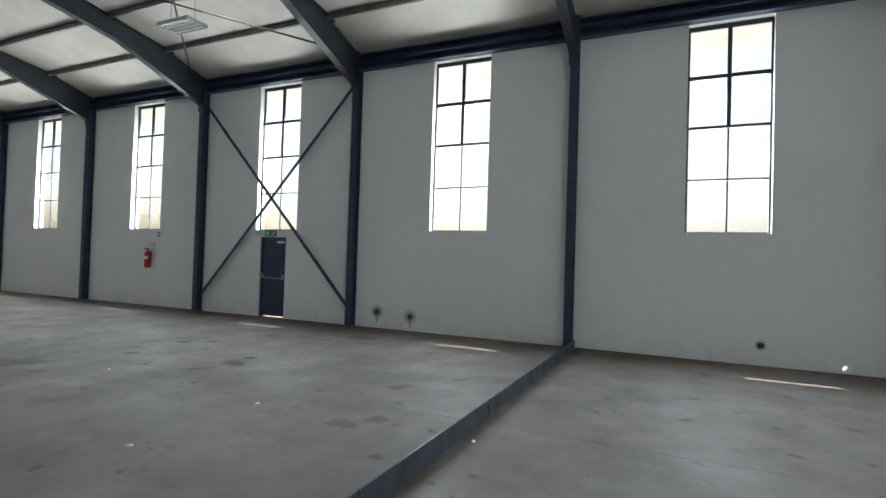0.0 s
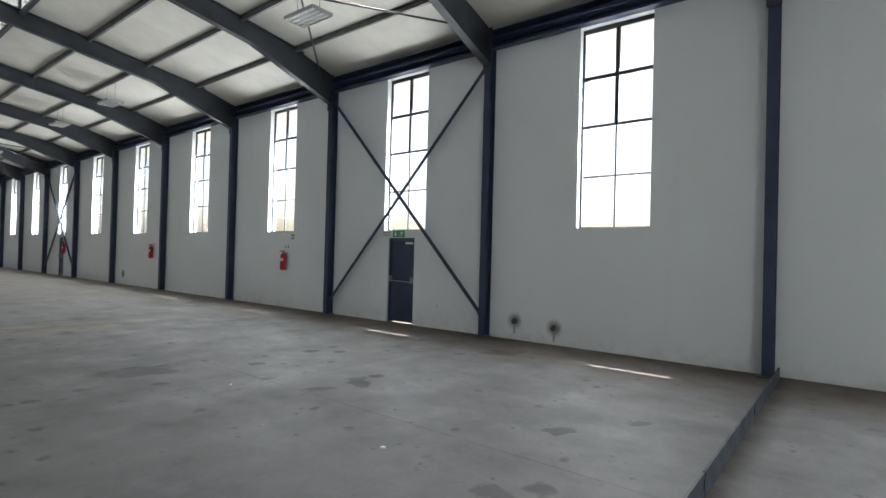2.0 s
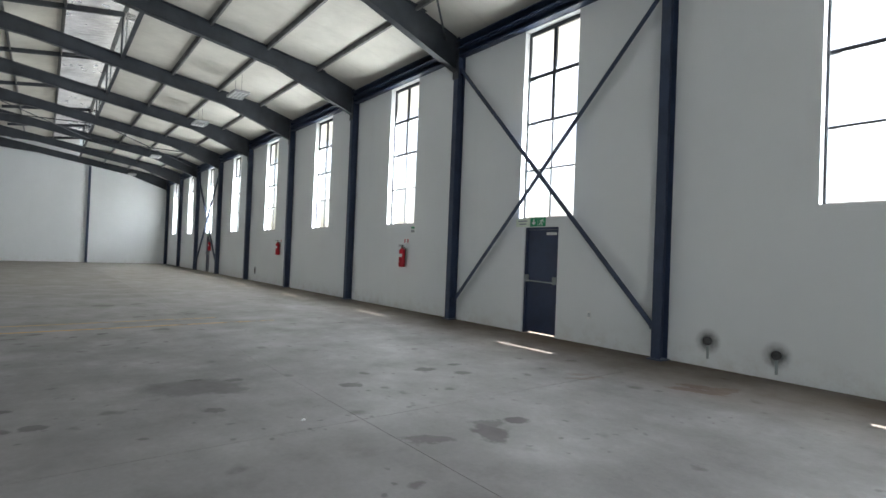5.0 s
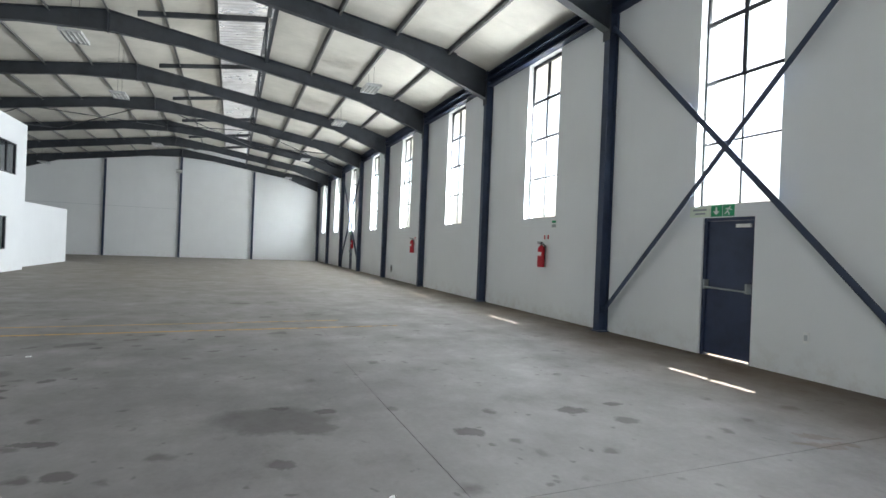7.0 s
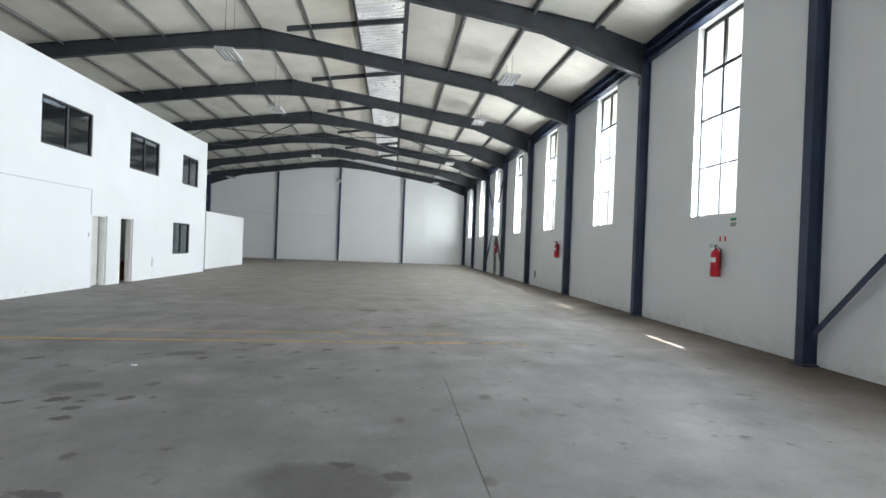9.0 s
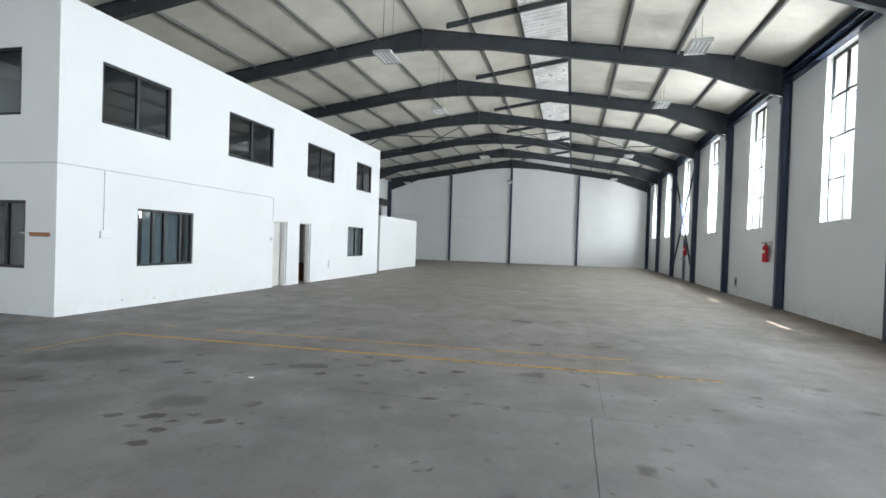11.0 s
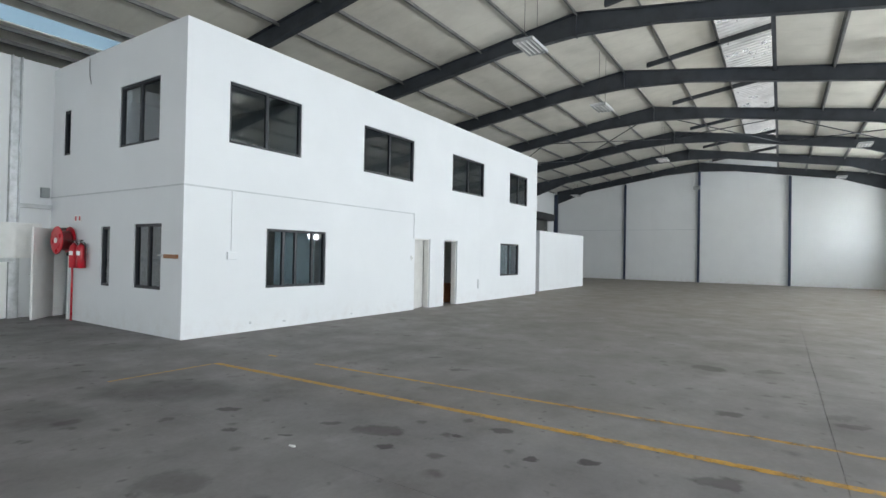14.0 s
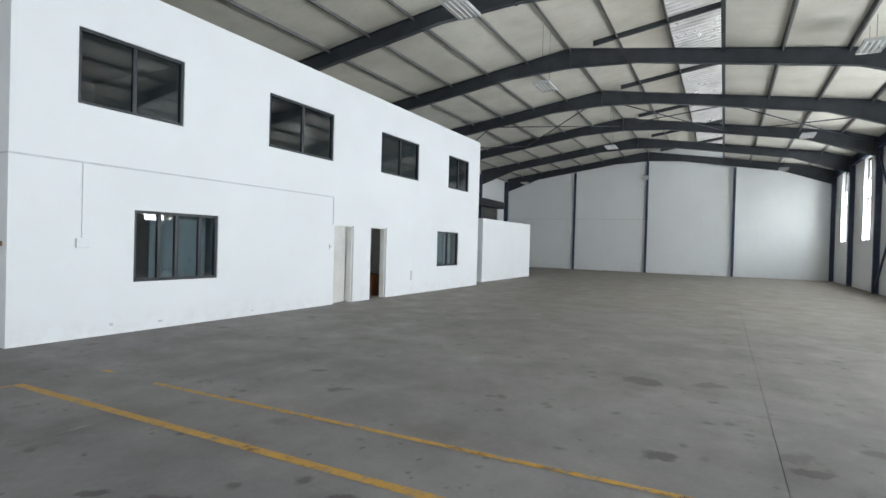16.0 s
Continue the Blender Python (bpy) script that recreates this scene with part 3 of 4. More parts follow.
def portal_frame():
    f = thing("portal_frame", "dark blue-grey painted steel portal frame with haunched rafters", "steel frame", group="portal frames along the hall")
    kn = roof_z(WALL_N) - 0.03
    part("column", i_column(9.535, WALL_N - 0.003, kn), M_STEEL, f)
    part("column", i_column(LEFT_Y + 0.3, LEFT_Y + 0.003, kn - 0.05), M_STEEL, f)
    part("base_plate", boxes((-0.12, 0.12, 9.50, WALL_N - 0.003, 0.0, 0.018), bevel=0.003), M_STEEL, f)
    part("rafter", rafter_mesh(1), M_RAFTER, f)
    part("rafter", rafter_mesh(-1), M_RAFTER, f)
    part("ridge_plate", boxes((-0.1, 0.1, RIDGE_Y - 0.02, RIDGE_Y + 0.02, RIDGE_Z - 0.55, RIDGE_Z + 0.09)), M_RAFTER, f)
    part("knee_plate", boxes((-0.1, 0.1, 9.515, 9.535, kn - 0.95, kn - 0.02)), M_RAFTER, f)
    # stub that carries the raised roof on beyond the ridge
    bm = bmesh.new()
    flange(bm, (RIDGE_Y + 0.75, raised_z(RIDGE_Y + 0.75) - 0.03), (STEP_Y, raised_z(STEP_Y) - 0.03), 0.05, 0.2)
    part("roof_stub", bm, M_RAFTER, f)
    for k in range(3):
        part("bolt", moved(lathe([(0.018, -0.012), (0.018, 0.012)], 6, "X"), pose(0.0, 9.52, kn - 0.2 - 0.25 * k, 0, 0, 90)), M_RAFTER, f)
    return f


pf = portal_frame()
pf.matrix_basis = pose(COLS[0], 0, 0)
for cx in COLS[1:]:
    copy_thing(pf, pose(cx, 0, 0))
copy_thing(pf, pose(FAR_X + 0.13, 0, 0))


# ---- purlins, along the whole hall ----
def purlin(y, z, name="purlin", h=0.112, w=0.05, mat=M_PURLIN):
    return tagged(part(name, loft([[(x, y + a, z + c) for a, c in ((w, 0), (w, 0.012), (0.006, 0.012), (0.006, h), (-w, h), (-w, h - 0.012), (-0.006, h - 0.012), (-0.006, 0))] for x in (FAR_X, NEAR_X)]), mat),
                  "long grey cold-formed steel roof purlin", "purlin", "roof purlins")


for y in (8.36, 6.89, 5.42):
    purlin(y, roof_z(y) + 0.012)
for k in (0, 1, 2, 3, 4, 5, 6, 7, 8, 9, 9.45, 10):
    y = 2.47 - 1.46 * k
    purlin(y, raised_z(y) + 0.012)
for y0, y1, z0, z1, nm in ((9.58, 9.75, 5.99, 6.13, "eave_beam"), (9.50, 9.74, 6.134, 6.32, "eave_purlin")):
    tagged(part(nm, loft([[(x, y, z) for y, z in ((y0, z0), (y1 - 0.003, z0), (y1 - 0.003, z1), (y0, z1), (y0, z1 - 0.02), (y1 - 0.03, z1 - 0.02), (y1 - 0.03, z0 + 0.02), (y0, z0 + 0.02))] for x in (FAR_X, NEAR_X)]), M_STEEL),
           "dark blue-grey steel beam along the wall head", "beam")

# ---- posts on the far gable ----
for gy in (-5.27, -0.45, 4.64):
    g = thing("gable_post", "slim dark steel post against the far gable wall", "column", FAR_X, gy, 0, group="gable posts")
    part("flange", boxes((0.12, 0.135, -0.075, 0.075, 0, roof_z(gy) - 0.4)), M_STEEL, g)
    part("web", boxes((0.004, 0.12, -0.006, 0.006, 0, roof_z(gy) - 0.4)), M_STEEL, g)


# ---- bracing ----
def angle_bar(a, b, w=0.07, t=0.01):
    a, b = Vector(a), Vector(b)
    bm = boxes((-w / 2, w / 2, -t / 2, t / 2, 0, (b - a).length), (-w / 2, -w / 2 + t, -t / 2, w, 0, (b - a).length))
    d = (b - a).normalized()
    n = Vector((0, 1, 0))
    x = n.cross(d).normalized()
    n = d.cross(x)
    m = Matrix.Translation(a) @ Matrix((x, n, d)).transposed().to_4x4()
    return moved(bm, m)


for k in (2, 7):
    xr, xl = -1.632 - BAY * (k - 1), -1.632 - BAY * k
    br = thing("wall_brace", "crossed dark steel angle bars between two columns", "brace", xl, 9.62, 0, group="wall braces")
    part("bar", angle_bar((0.1, 0.0, 0.4), (BAY - 0.1, 0.0, 5.62), 0.08), M_STEEL, br)
    part("bar", angle_bar((BAY - 0.1, -0.03, 0.5), (0.1, -0.03, 5.68), 0.085), M_STEEL, br)
    for gx, gz in ((0.1, 0.4), (BAY - 0.1, 0.5), (0.1, 5.62), (BAY - 0.1, 5.62)):
        part("gusset", boxes((gx - 0.055, gx + 0.055, -0.008, 0.004, gz - 0.06, gz + 0.06)), M_STEEL, br)
    rb = thing("roof_brace", "crossed thin steel rods between two rafters", "brace", xl, 0, 0, group="roof braces")
    for ya, yb in ((9.2, 4.2), (4.2, -0.4), (-0.6, -5.4), (-5.4, -10.2)):
        za, zb = roof_z(ya) - 0.25, roof_z(yb) - 0.25
        part("rod", tubes(((0, ya, za), (BAY, yb, zb), 0.022), n=8), M_RAFTER, rb)
        part("rod", tubes(((BAY, ya, za), (0, yb, zb + 0.05), 0.022), n=8), M_RAFTER, rb)


# ---- tall windows ----
def tall_window():
    w = thing("window_1", "tall steel-framed window of eight clear panes", "window", kind="structure", group="tall windows")
    y0, y1 = 0.13, 0.17
    hw, rows = WIN_W / 2, [2.23, 3.19, 4.13, 5.04, 5.98]
    part("window_frame", boxes((-hw, -hw + 0.035, y0, y1, 2.23, 5.98), (hw - 0.035, hw, y0, y1, 2.23, 5.98), (-hw + 0.035, hw - 0.035, y0, y1, 2.23, 2.26), (-hw + 0.035, hw - 0.035, y0, y1, 5.9, 5.98)), M_WINSTEEL, w)
    part("mullion", boxes((-0.016, 0.016, y0 + 0.004, y1 - 0.004, 2.26, 4.13)), M_WINSTEEL, w)
    part("mullion", boxes((-0.035, 0.035, y0 - 0.01, y1 - 0.004, 4.13, 5.9)), M_WINSTEEL, w)
    for z, h in ((3.19, 0.016), (4.13, 0.026), (5.04, 0.036)):
        part("transom", boxes((-hw + 0.035, hw - 0.035, y0 - 0.004, y1, z - h, z + h)), M_WINSTEEL, w)
    for a, b in zip(rows, rows[1:]):
        for s in (-1, 1):
            o = part("pane", boxes((min(s * 0.01, s * (hw - 0.02)), max(s * 0.01, s * (hw - 0.02)), 0.148, 0.152, a + 0.01, b - 0.01)), M_GLASS, w)
            o.visible_shadow = False
    part("window_sill", boxes((-hw, hw, 0.005, 0.125, 2.231, 2.236)), M_WHITE, w)
    return w


tw = tall_window()
tw.matrix_basis = pose(WINDOWS_X[0], WALL_N, 0)
for k, x in enumerate(WINDOWS_X[1:]):
    copy_thing(tw, pose(x, WALL_N, 0)).name = "window_%d" % (k + 2)


# ---- fire doors ----
def fire_door(x, name):
    d = thing(name, "closed navy steel fire door with a push bar", "door", x, WALL_N, 0, kind="structure", group="fire doors")
    part("leaf", boxes((-0.37, 0.385, 0.06, 0.105, 0.03, 2.0), bevel=0.004), M_DOOR, d)
    part("door_frame", boxes((-0.42, -0.37, 0.03, 0.13, 0, 2.05), (0.385, 0.42, 0.03, 0.13, 0, 2.05), (-0.37, 0.385, 0.03, 0.13, 2.003, 2.05)), M_DOOR, d)
    bar = part("push_bar", tubes(((-0.33, -0.03, 1.02), (0.35, -0.03, 1.0), 0.013)), M_GREY, d, "grey metal push bar")
    part("bracket", boxes((-0.36, -0.325, -0.04, 0.058, 0.99, 1.13), bevel=0.006), M_GREY, bar)
    part("bracket", boxes((0.335, 0.37, -0.04, 0.058, 0.97, 1.11), bevel=0.006), M_GREY, bar)
    part("door_closer", boxes((0.12, 0.34, 0.015, 0.058, 1.9, 1.95), bevel=0.005), M_WHITE, d, "pale door closer")
    return d


for k, x in enumerate(DOORS_X):
    fire_door(x, "door_%d" % (k + 1))

# ---- office block ----
UP = [(-15.70, -14.02), (-19.64, -17.62), (-23.60, -21.60), (-27.13, -25.55)]
LOW = [(-16.45, -14.88), (-26.42, -24.88)]
ODOOR = [(-20.49, -19.74), (-21.96, -21.22)]
fh = [(a, b, 3.47, 4.59) for a, b in UP] + [(a, b, 0.80, 1.96) for a, b in LOW] + [(a, b, 0.0, 1.95) for a, b in ODOOR]
setting("office_wall_front", pierced([OFF_X1, OFF_X0], [0, OFF_TOP], fh, OFF_Y, OFF_Y - 0.22, lambda u, v, d: (u, d, v)), M_OFFICE, "white painted two-storey office wall with windows and doorways")
SIDE = [(-6.41, -4.98, 3.44, 4.60), (-8.86, -8.53, 3.50, 4.47), (-5.76, -4.83, 0.80, 1.97), (-7.04, -6.68, 0.78, 1.94)]
SDOOR = (-9.25, -8.45, 0.0, 1.98)
setting("office_wall_side", pierced([SIDE_Y, OFF_Y - 0.22], [0, OFF_TOP], SIDE + [SDOOR], OFF_X0, OFF_X0 - 0.22, lambda u, v, d: (d, u, v)), M_OFFICE, "white painted end wall of the office block")
setting("office_wall_back", boxes((OFF_X1, OFF_X1 + 0.22, LEFT_Y, OFF_Y - 0.22, 0, OFF_TOP)), M_OFFICE, "white painted end wall of the office block")
setting("office_slab", boxes((OFF_X1 + 0.22, OFF_X0 - 0.22, SIDE_Y, OFF_Y - 0.22, 2.55, 2.75)), M_INNER, "upper floor slab inside the office block", "floor")
setting("office_ceiling", boxes((OFF_X1 + 0.22, OFF_X0 - 0.22, SIDE_Y, OFF_Y - 0.22, 5.2, 5.3)), M_INNER, "plain white ceiling over the upper offices", "ceiling")
for px in (-17.0, -20.85, -24.2):
    setting("office_partition", boxes((px - 0.05, px + 0.05, SIDE_Y, OFF_Y - 0.22, 0, 2.55), (px - 0.05, px + 0.05, SIDE_Y, OFF_Y - 0.22, 2.75, 5.2)), M_INNER, "plain partition between two offices")
setting("office_corridor_wall", boxes((-24.14, -20.91, -5.85, -5.75, 0, 2.548)), M_INNER, "pale corridor wall inside the office doorways")
setting("belt_joint", boxes((-19.67, OFF_X0 + 0.012, OFF_Y, OFF_Y + 0.012, 2.60, 2.625), (OFF_X0, OFF_X0 + 0.012, SIDE_Y, OFF_Y, 2.60, 2.625), (-19.69, -19.67, OFF_Y, OFF_Y + 0.012, 1.95, 2.625)), M_JOINT, "thin raised plaster joint round the office wall", "trim")


def office_window(name, w, h, m, sash, label):
    """A charcoal sliding window; local x along the wall, y out of it, z up from the sill."""
    o = thing(name, label, "window", kind="structure", group="office windows")
    o.matrix_basis = m
    t = 0.05
    part("window_frame", boxes((0, t, -0.1, -0.02, 0, h), (w - t, w, -0.1, -0.02, 0, h), (t, w - t, -0.1, -0.02, 0, t), (t, w - t, -0.1, -0.02, h - t, h), bevel=0.004), M_FRAME, o)
    edges = [t] + [w * s for s in sash] + [w - t]
    for a, b in zip(edges, edges[1:]):
        part("pane", boxes((a, b, -0.064, -0.058, t, h - t)), M_TINT, o)
    for s in sash:
        part("mullion", boxes((w * s - 0.03, w * s + 0.03, -0.085, -0.03, t, h - t), bevel=0.003), M_FRAME, o)
    return o


n = len(WINDOWS_X)
for a, b in UP:
    n += 1
    office_window("window_%d" % n, b - a, 1.12, pose(a, OFF_Y, 3.47), (0.5,), "charcoal-framed sliding office window with dark glass")
for a, b in LOW:
    n += 1
    office_window("window_%d" % n, b - a, 1.16, pose(a, OFF_Y, 0.80), (0.23, 0.52, 0.72) if a > -20 else (0.5,), "charcoal-framed sliding office window with drawn blinds behind")
for a, b, c, d in SIDE:
    n += 1
    office_window("window_%d" % n, b - a, d - c, pose(OFF_X0, b, c, 0, 0, -90), (0.5,) if b - a > 0.6 else (), "charcoal-framed office window in the white end wall")

# ---- low white enclosure beyond the office ----
setting("low_wall", boxes((-35.6, -29.65, -4.85, -4.66, 0, 2.66), (-35.6, -35.41, LEFT_Y, -4.85, 0, 2.66), (-29.84, -29.65, LEFT_Y, -4.85, 0, 2.66)), M_OFFICE, "low white wall running on from the office block")

# ---- kerb ----
kb = thing("floor_kerb", "low upright blue-grey steel kerb plate across the concrete floor", "kerb", -1.495, 0, 0)
ks = [9.5, 7.1, 4.72, 2.3, -0.1, -2.5, -4.9, -7.3, -9.42]
for a, b in zip(ks, ks[1:]):
    length = part("kerb_plate", boxes((0.0, 0.022, b + 0.008, a - 0.008, 0, 0.18), bevel=0.003), M_KERB, kb)
    part("foot", boxes((-0.07, 0.0, b + 0.008, a - 0.008, 0, 0.012)), M_KERB, length)
    part("cleat", boxes((0.0225, 0.03, b - 0.045, b + 0.045, 0.06, 0.14), bevel=0.002), M_KERB, length)

# ---- roller shutter ----
rs = thing("roller_shutter", "closed dark grey roller shutter with a dark housing", "door", SHUT[0], LEFT_Y, 0)
for k in range(30):
    part("slat", boxes((0.02, 4.38, -0.1, -0.07, k * 0.148, k * 0.148 + 0.14)), M_SHUTTER, rs)
part("housing", boxes((-0.1, 4.5, 0.01, 0.5, 4.22, 4.72), bevel=0.02), M_SHUTTER, rs)


# ---- safety things on the window wall ----
def extinguisher(x, y, z, rz=0.0, label="red fire extinguisher with a white label on a wall hook"):
    e = thing("fire_extinguisher", label, "extinguisher", x, y, z, rz, group="fire extinguishers")
    part("cylinder", lathe([(0.02, 0.0), (0.078, 0.004), (0.085, 0.02), (0.085, 0.40), (0.07, 0.45), (0.035, 0.48), (0.03, 0.5)], 24), M_RED, e)
    lab = bmesh.new()
    arc = [radians(a) for a in range(-145, -34, 10)]
    rows = [[lab.verts.new((r * math.cos(a), r * math.sin(a), z)) for a in arc] for z in (0.26, 0.345) for r in (0.0865,)]
    for k in range(len(arc) - 1):
        lab.faces.new((rows[0][k], rows[0][k + 1], rows[1][k + 1], rows[1][k]))
    part("label_band", lab, M_WHITE, e, "white printed label")
    part("neck_ring", lathe([(0.031, 0.47), (0.038, 0.474), (0.038, 0.486), (0.031, 0.49)], 16), M_BLACK, e)
    head = part("valve", lathe([(0.022, 0.5), (0.024, 0.51), (0.024, 0.545), (0.012, 0.56)], 12), M_BLACK, e, "black valve head")
    part("lever", boxes((-0.02, 0.02, -0.12, 0.03, 0.56, 0.572), bevel=0.003), M_BLACK, head)
    part("handle", boxes((-0.016, 0.016, -0.11, 0.01, 0.53, 0.54), bevel=0.003), M_BLACK, head)
    part("gauge", moved(lathe([(0.018, -0.006), (0.018, 0.006)], 14, "X"), pose(0.03, 0, 0.53)), M_CHROME, head)
    hose = bmesh.new()
    pts = [Vector((0.02, 0.02, 0.53)), Vector((0.08, 0.03, 0.5)), Vector((0.1, 0.03, 0.4)), Vector((0.098, 0.03, 0.15))]
    for p, q in zip(pts, pts[1:]):
        tube(hose, p, q, 0.011, 8)
    part("hose", hose, M_BLACK, e, "black rubber hose")
    part("bracket", boxes((-0.02, 0.02, 0.085, 0.112, 0.3, 0.5)), M_GALV, e)
    return e


for ex in (-13.81, -22.85, -33.62):
    extinguisher(ex, WALL_N - 0.115, 1.1 if ex > -20 else 1.22)
    tag = thing("hook_sign", "two small red pictograms on pale tags", "sign", ex + 0.02, WALL_N, 1.72, group="extinguisher tags")
    for dx in (-0.07, 0.07):
        t = part("tag", boxes((dx - 0.05, dx + 0.05, -0.006, -0.001, 0.0, 0.13)), M_WHITE, tag)
        part("print", boxes((dx - 0.03, dx + 0.02, -0.008, -0.0065, 0.02, 0.11)), M_RED, t)
    if ex > -20:
        sg = thing("notice", "small white notice with grey print beside the window", "sign", -13.52, WALL_N, 1.97)
        board = part("board", boxes((-0.1, 0.1, -0.006, -0.001, 0, 0.22)), M_WHITE, sg)
        part("print_bar", boxes((-0.08, 0.08, -0.008, -0.0065, 0.13, 0.18)), M_GREEN, board)
        part("print_bar", boxes((-0.08, 0.08, -0.008, -0.0065, 0.03, 0.1)), M_GREY, board)

for dx in DOORS_X:
    s = thing("exit_sign", "green exit sign with an arrow beside a pale lettered board", "sign", dx, WALL_N, 2.065, group="exit signs")
    pale = part("pale_board", boxes((-0.66, -0.29, -0.008, -0.001, 0.0, 0.165)), M_PALE, s, "pale yellow-green board with two printed lines")
    part("print_bar", boxes((-0.6, -0.36, -0.0105, -0.0085, 0.095, 0.125)), M_GREY, pale)
    part("print_bar", boxes((-0.57, -0.38, -0.0105, -0.0085, 0.04, 0.065)), M_GREY, pale)
    for k, x0 in enumerate((-0.28, -0.08)):
        g = part("green_panel", boxes((x0, x0 + 0.185, -0.009, -0.001, 0.0, 0.165)), M_GREEN, s)
        if k == 0:
            bm = boxes((x0 + 0.078, x0 + 0.107, -0.0115, -0.0095, 0.07, 0.14))
            v = [bm.verts.new((x0 + a, -0.0105, c)) for a, c in ((0.035, 0.08), (0.15, 0.08), (0.0925, 0.02))]
            bm.faces.new(v)
            part("arrow", bm, M_WHITE, g, "white arrow pointing down")
        else:
            bm = bmesh.new()
            for a, c in (((0.13, 0.14), (0.10, 0.115)), ((0.10, 0.115), (0.07, 0.07)), ((0.07, 0.07), (0.11, 0.045)), ((0.11, 0.045), (0.10, 0.015)), ((0.07, 0.07), (0.03, 0.03)), ((0.10, 0.115), (0.045, 0.105)), ((0.10, 0.11), (0.15, 0.085))):
                tube(bm, (x0 + a[0], -0.0105, a[1]), (x0 + c[0], -0.0105, c[1]), 0.008, 6)
            part("pictogram", bm, M_WHITE, g, "white stick pictogram")


# ---- pipe stubs and holes low in the window wall ----
def soot_material():
    """Soot blown in a ring round a hole: dark in the middle, feathered to nothing."""
    m, nt, b = nodes_of("soot_ring")
    tc = nt.nodes.new("ShaderNodeTexCoord")
    ln = nt.nodes.new("ShaderNodeVectorMath")
    ln.operation = "LENGTH"
    nt.links.new(tc.outputs["Object"], ln.inputs[0])
    f = ramp(nt, ln.outputs["Value"], [(0.05, (0.75,) * 3), (0.19, (0, 0, 0))])
    k = mixed(nt, 1.0, f, ramp(nt, noise_at(nt, tc.outputs["Object"], 14.0), [(0.3, (0.45,) * 3), (0.7, (1,) * 3)]), "MULTIPLY")
    nt.links.new(k, b.inputs["Alpha"])
    b.inputs["Base Color"].default_value = (0.05, 0.045, 0.04, 1)
    b.inputs["Roughness"].default_value = 0.9
    return m


M_SOOTRING = soot_material()


def wall_hole(x, z, stub, r):
    h = thing("pipe_stub" if stub else "pipe_hole", "sooty capped pipe stub low in the white wall" if stub else "sooty round pipe hole low in the white wall", "pipe", x, WALL_N, z, group="pipe openings")
    part("ring", moved(lathe([(r * 0.7, -0.03), (r, -0.03), (r, -0.001), (r * 0.7, -0.001)], 20, "X"), pose(0, 0, 0, 0, 0, 90)), M_STUB, h)
    bm = bmesh.new()
    bmesh.ops.create_circle(bm, cap_ends=True, segments=28, radius=0.22)
    part("soot_mark", moved(bm, pose(0, 0, 0, 90)), M_SOOTRING, h, "feathered black soot").matrix_basis = Matrix.LocRotScale((0, -0.004, 0), None, (1, 1, 1) if stub else (0.55, 1, 0.55))
    if stub:
        part("drip_mark", boxes((-0.018, 0.018, -0.012, -0.005, -0.25, -0.07), bevel=0.004), M_GREY, h, "grey drip below the pipe")
    return h


wall_hole(-6.01, 0.37, True, 0.058)
wall_hole(-5.14, 0.32, True, 0.055)
wall_hole(1.56, 0.34, False, 0.05)
sl = thing("pipe_sleeve", "round open pipe sleeve through the wall, daylight behind", "pipe", 2.74, WALL_N, 0.08)
part("sleeve", moved(lathe([(0.05, 0.2), (0.05, -0.012), (0.078, -0.012), (0.078, -0.001)], 24, "X", False), pose(0, 0, 0, 0, 0, 90)), M_WHITE, sl)

# ---- small fittings on the window wall ----
for vx, vz, vw, vh in ((-25.87, 0.30, 0.12, 0.16), (-8.03, 0.44, 0.035, 0.07)):
    wv = thing("wall_outlet", "small grey outlet plate low on the white wall", "outlet", vx, WALL_N, vz, group="wall outlets")
    part("plate", boxes((-vw, vw, -0.014, -0.001, 0, 2 * vh), bevel=0.003), M_GREY if vw > 0.1 else M_WHITE, wv)
    part("insert", boxes((-vw * 0.6, vw * 0.6, -0.018, -0.0145, vh * 0.5, vh * 1.5)), M_STUB if vw > 0.1 else M_JOINT, wv)

# ---- hanging lamps ----
def hanging_lamp(x, y, z):
    l = thing("ceiling_light", "white louvred fluorescent fitting hung from the roof, switched off", "lamp", x, y, z, group="hanging lights")
    part("housing", boxes((-0.45, 0.45, -0.24, 0.24, 0.04, 0.075), (-0.45, 0.45, -0.24, -0.225, 0, 0.04), (-0.45, 0.45, 0.225, 0.24, 0, 0.04), (-0.45, -0.435, -0.225, 0.225, 0, 0.04), (0.435, 0.45, -0.225, 0.225, 0, 0.04)), M_LAMP, l)
    for k in range(4):
        part("reflector", boxes((-0.43, 0.43, -0.2 + 0.11 * k, -0.13 + 0.11 * k, 0.028, 0.039)), M_CHROME, l)
        part("tube", tubes(((-0.41, -0.165 + 0.11 * k, 0.012), (0.41, -0.165 + 0.11 * k, 0.012), 0.012), n=10), M_WHITE, l)
    top = (raised_z(y) if y < STEP_Y else roof_z(y)) + CEIL_UP - z
    for sx in (-0.35, 0.35):
        part("wire", tubes(((sx, 0, 0.07), (sx, 0, top), 0.005), n=6), M_BLACK, l)
    return l


for lx in (-9.05, -19.9, -25.1, -35.6, -45.4):
    hanging_lamp(lx, 7.05 if lx < -10 else 6.78, 6.35 if lx < -10 else 6.2)
for lx in (-19.3, -24.95, -35.2):
    hanging_lamp(lx, -0.65, 6.3)
hanging_lamp(-45.2, -8.4, 6.0)

fl_ = thing("floodlight", "small grey floodlight on the far gable post", "lamp", FAR_X + 0.14, -0.58, 6.4)
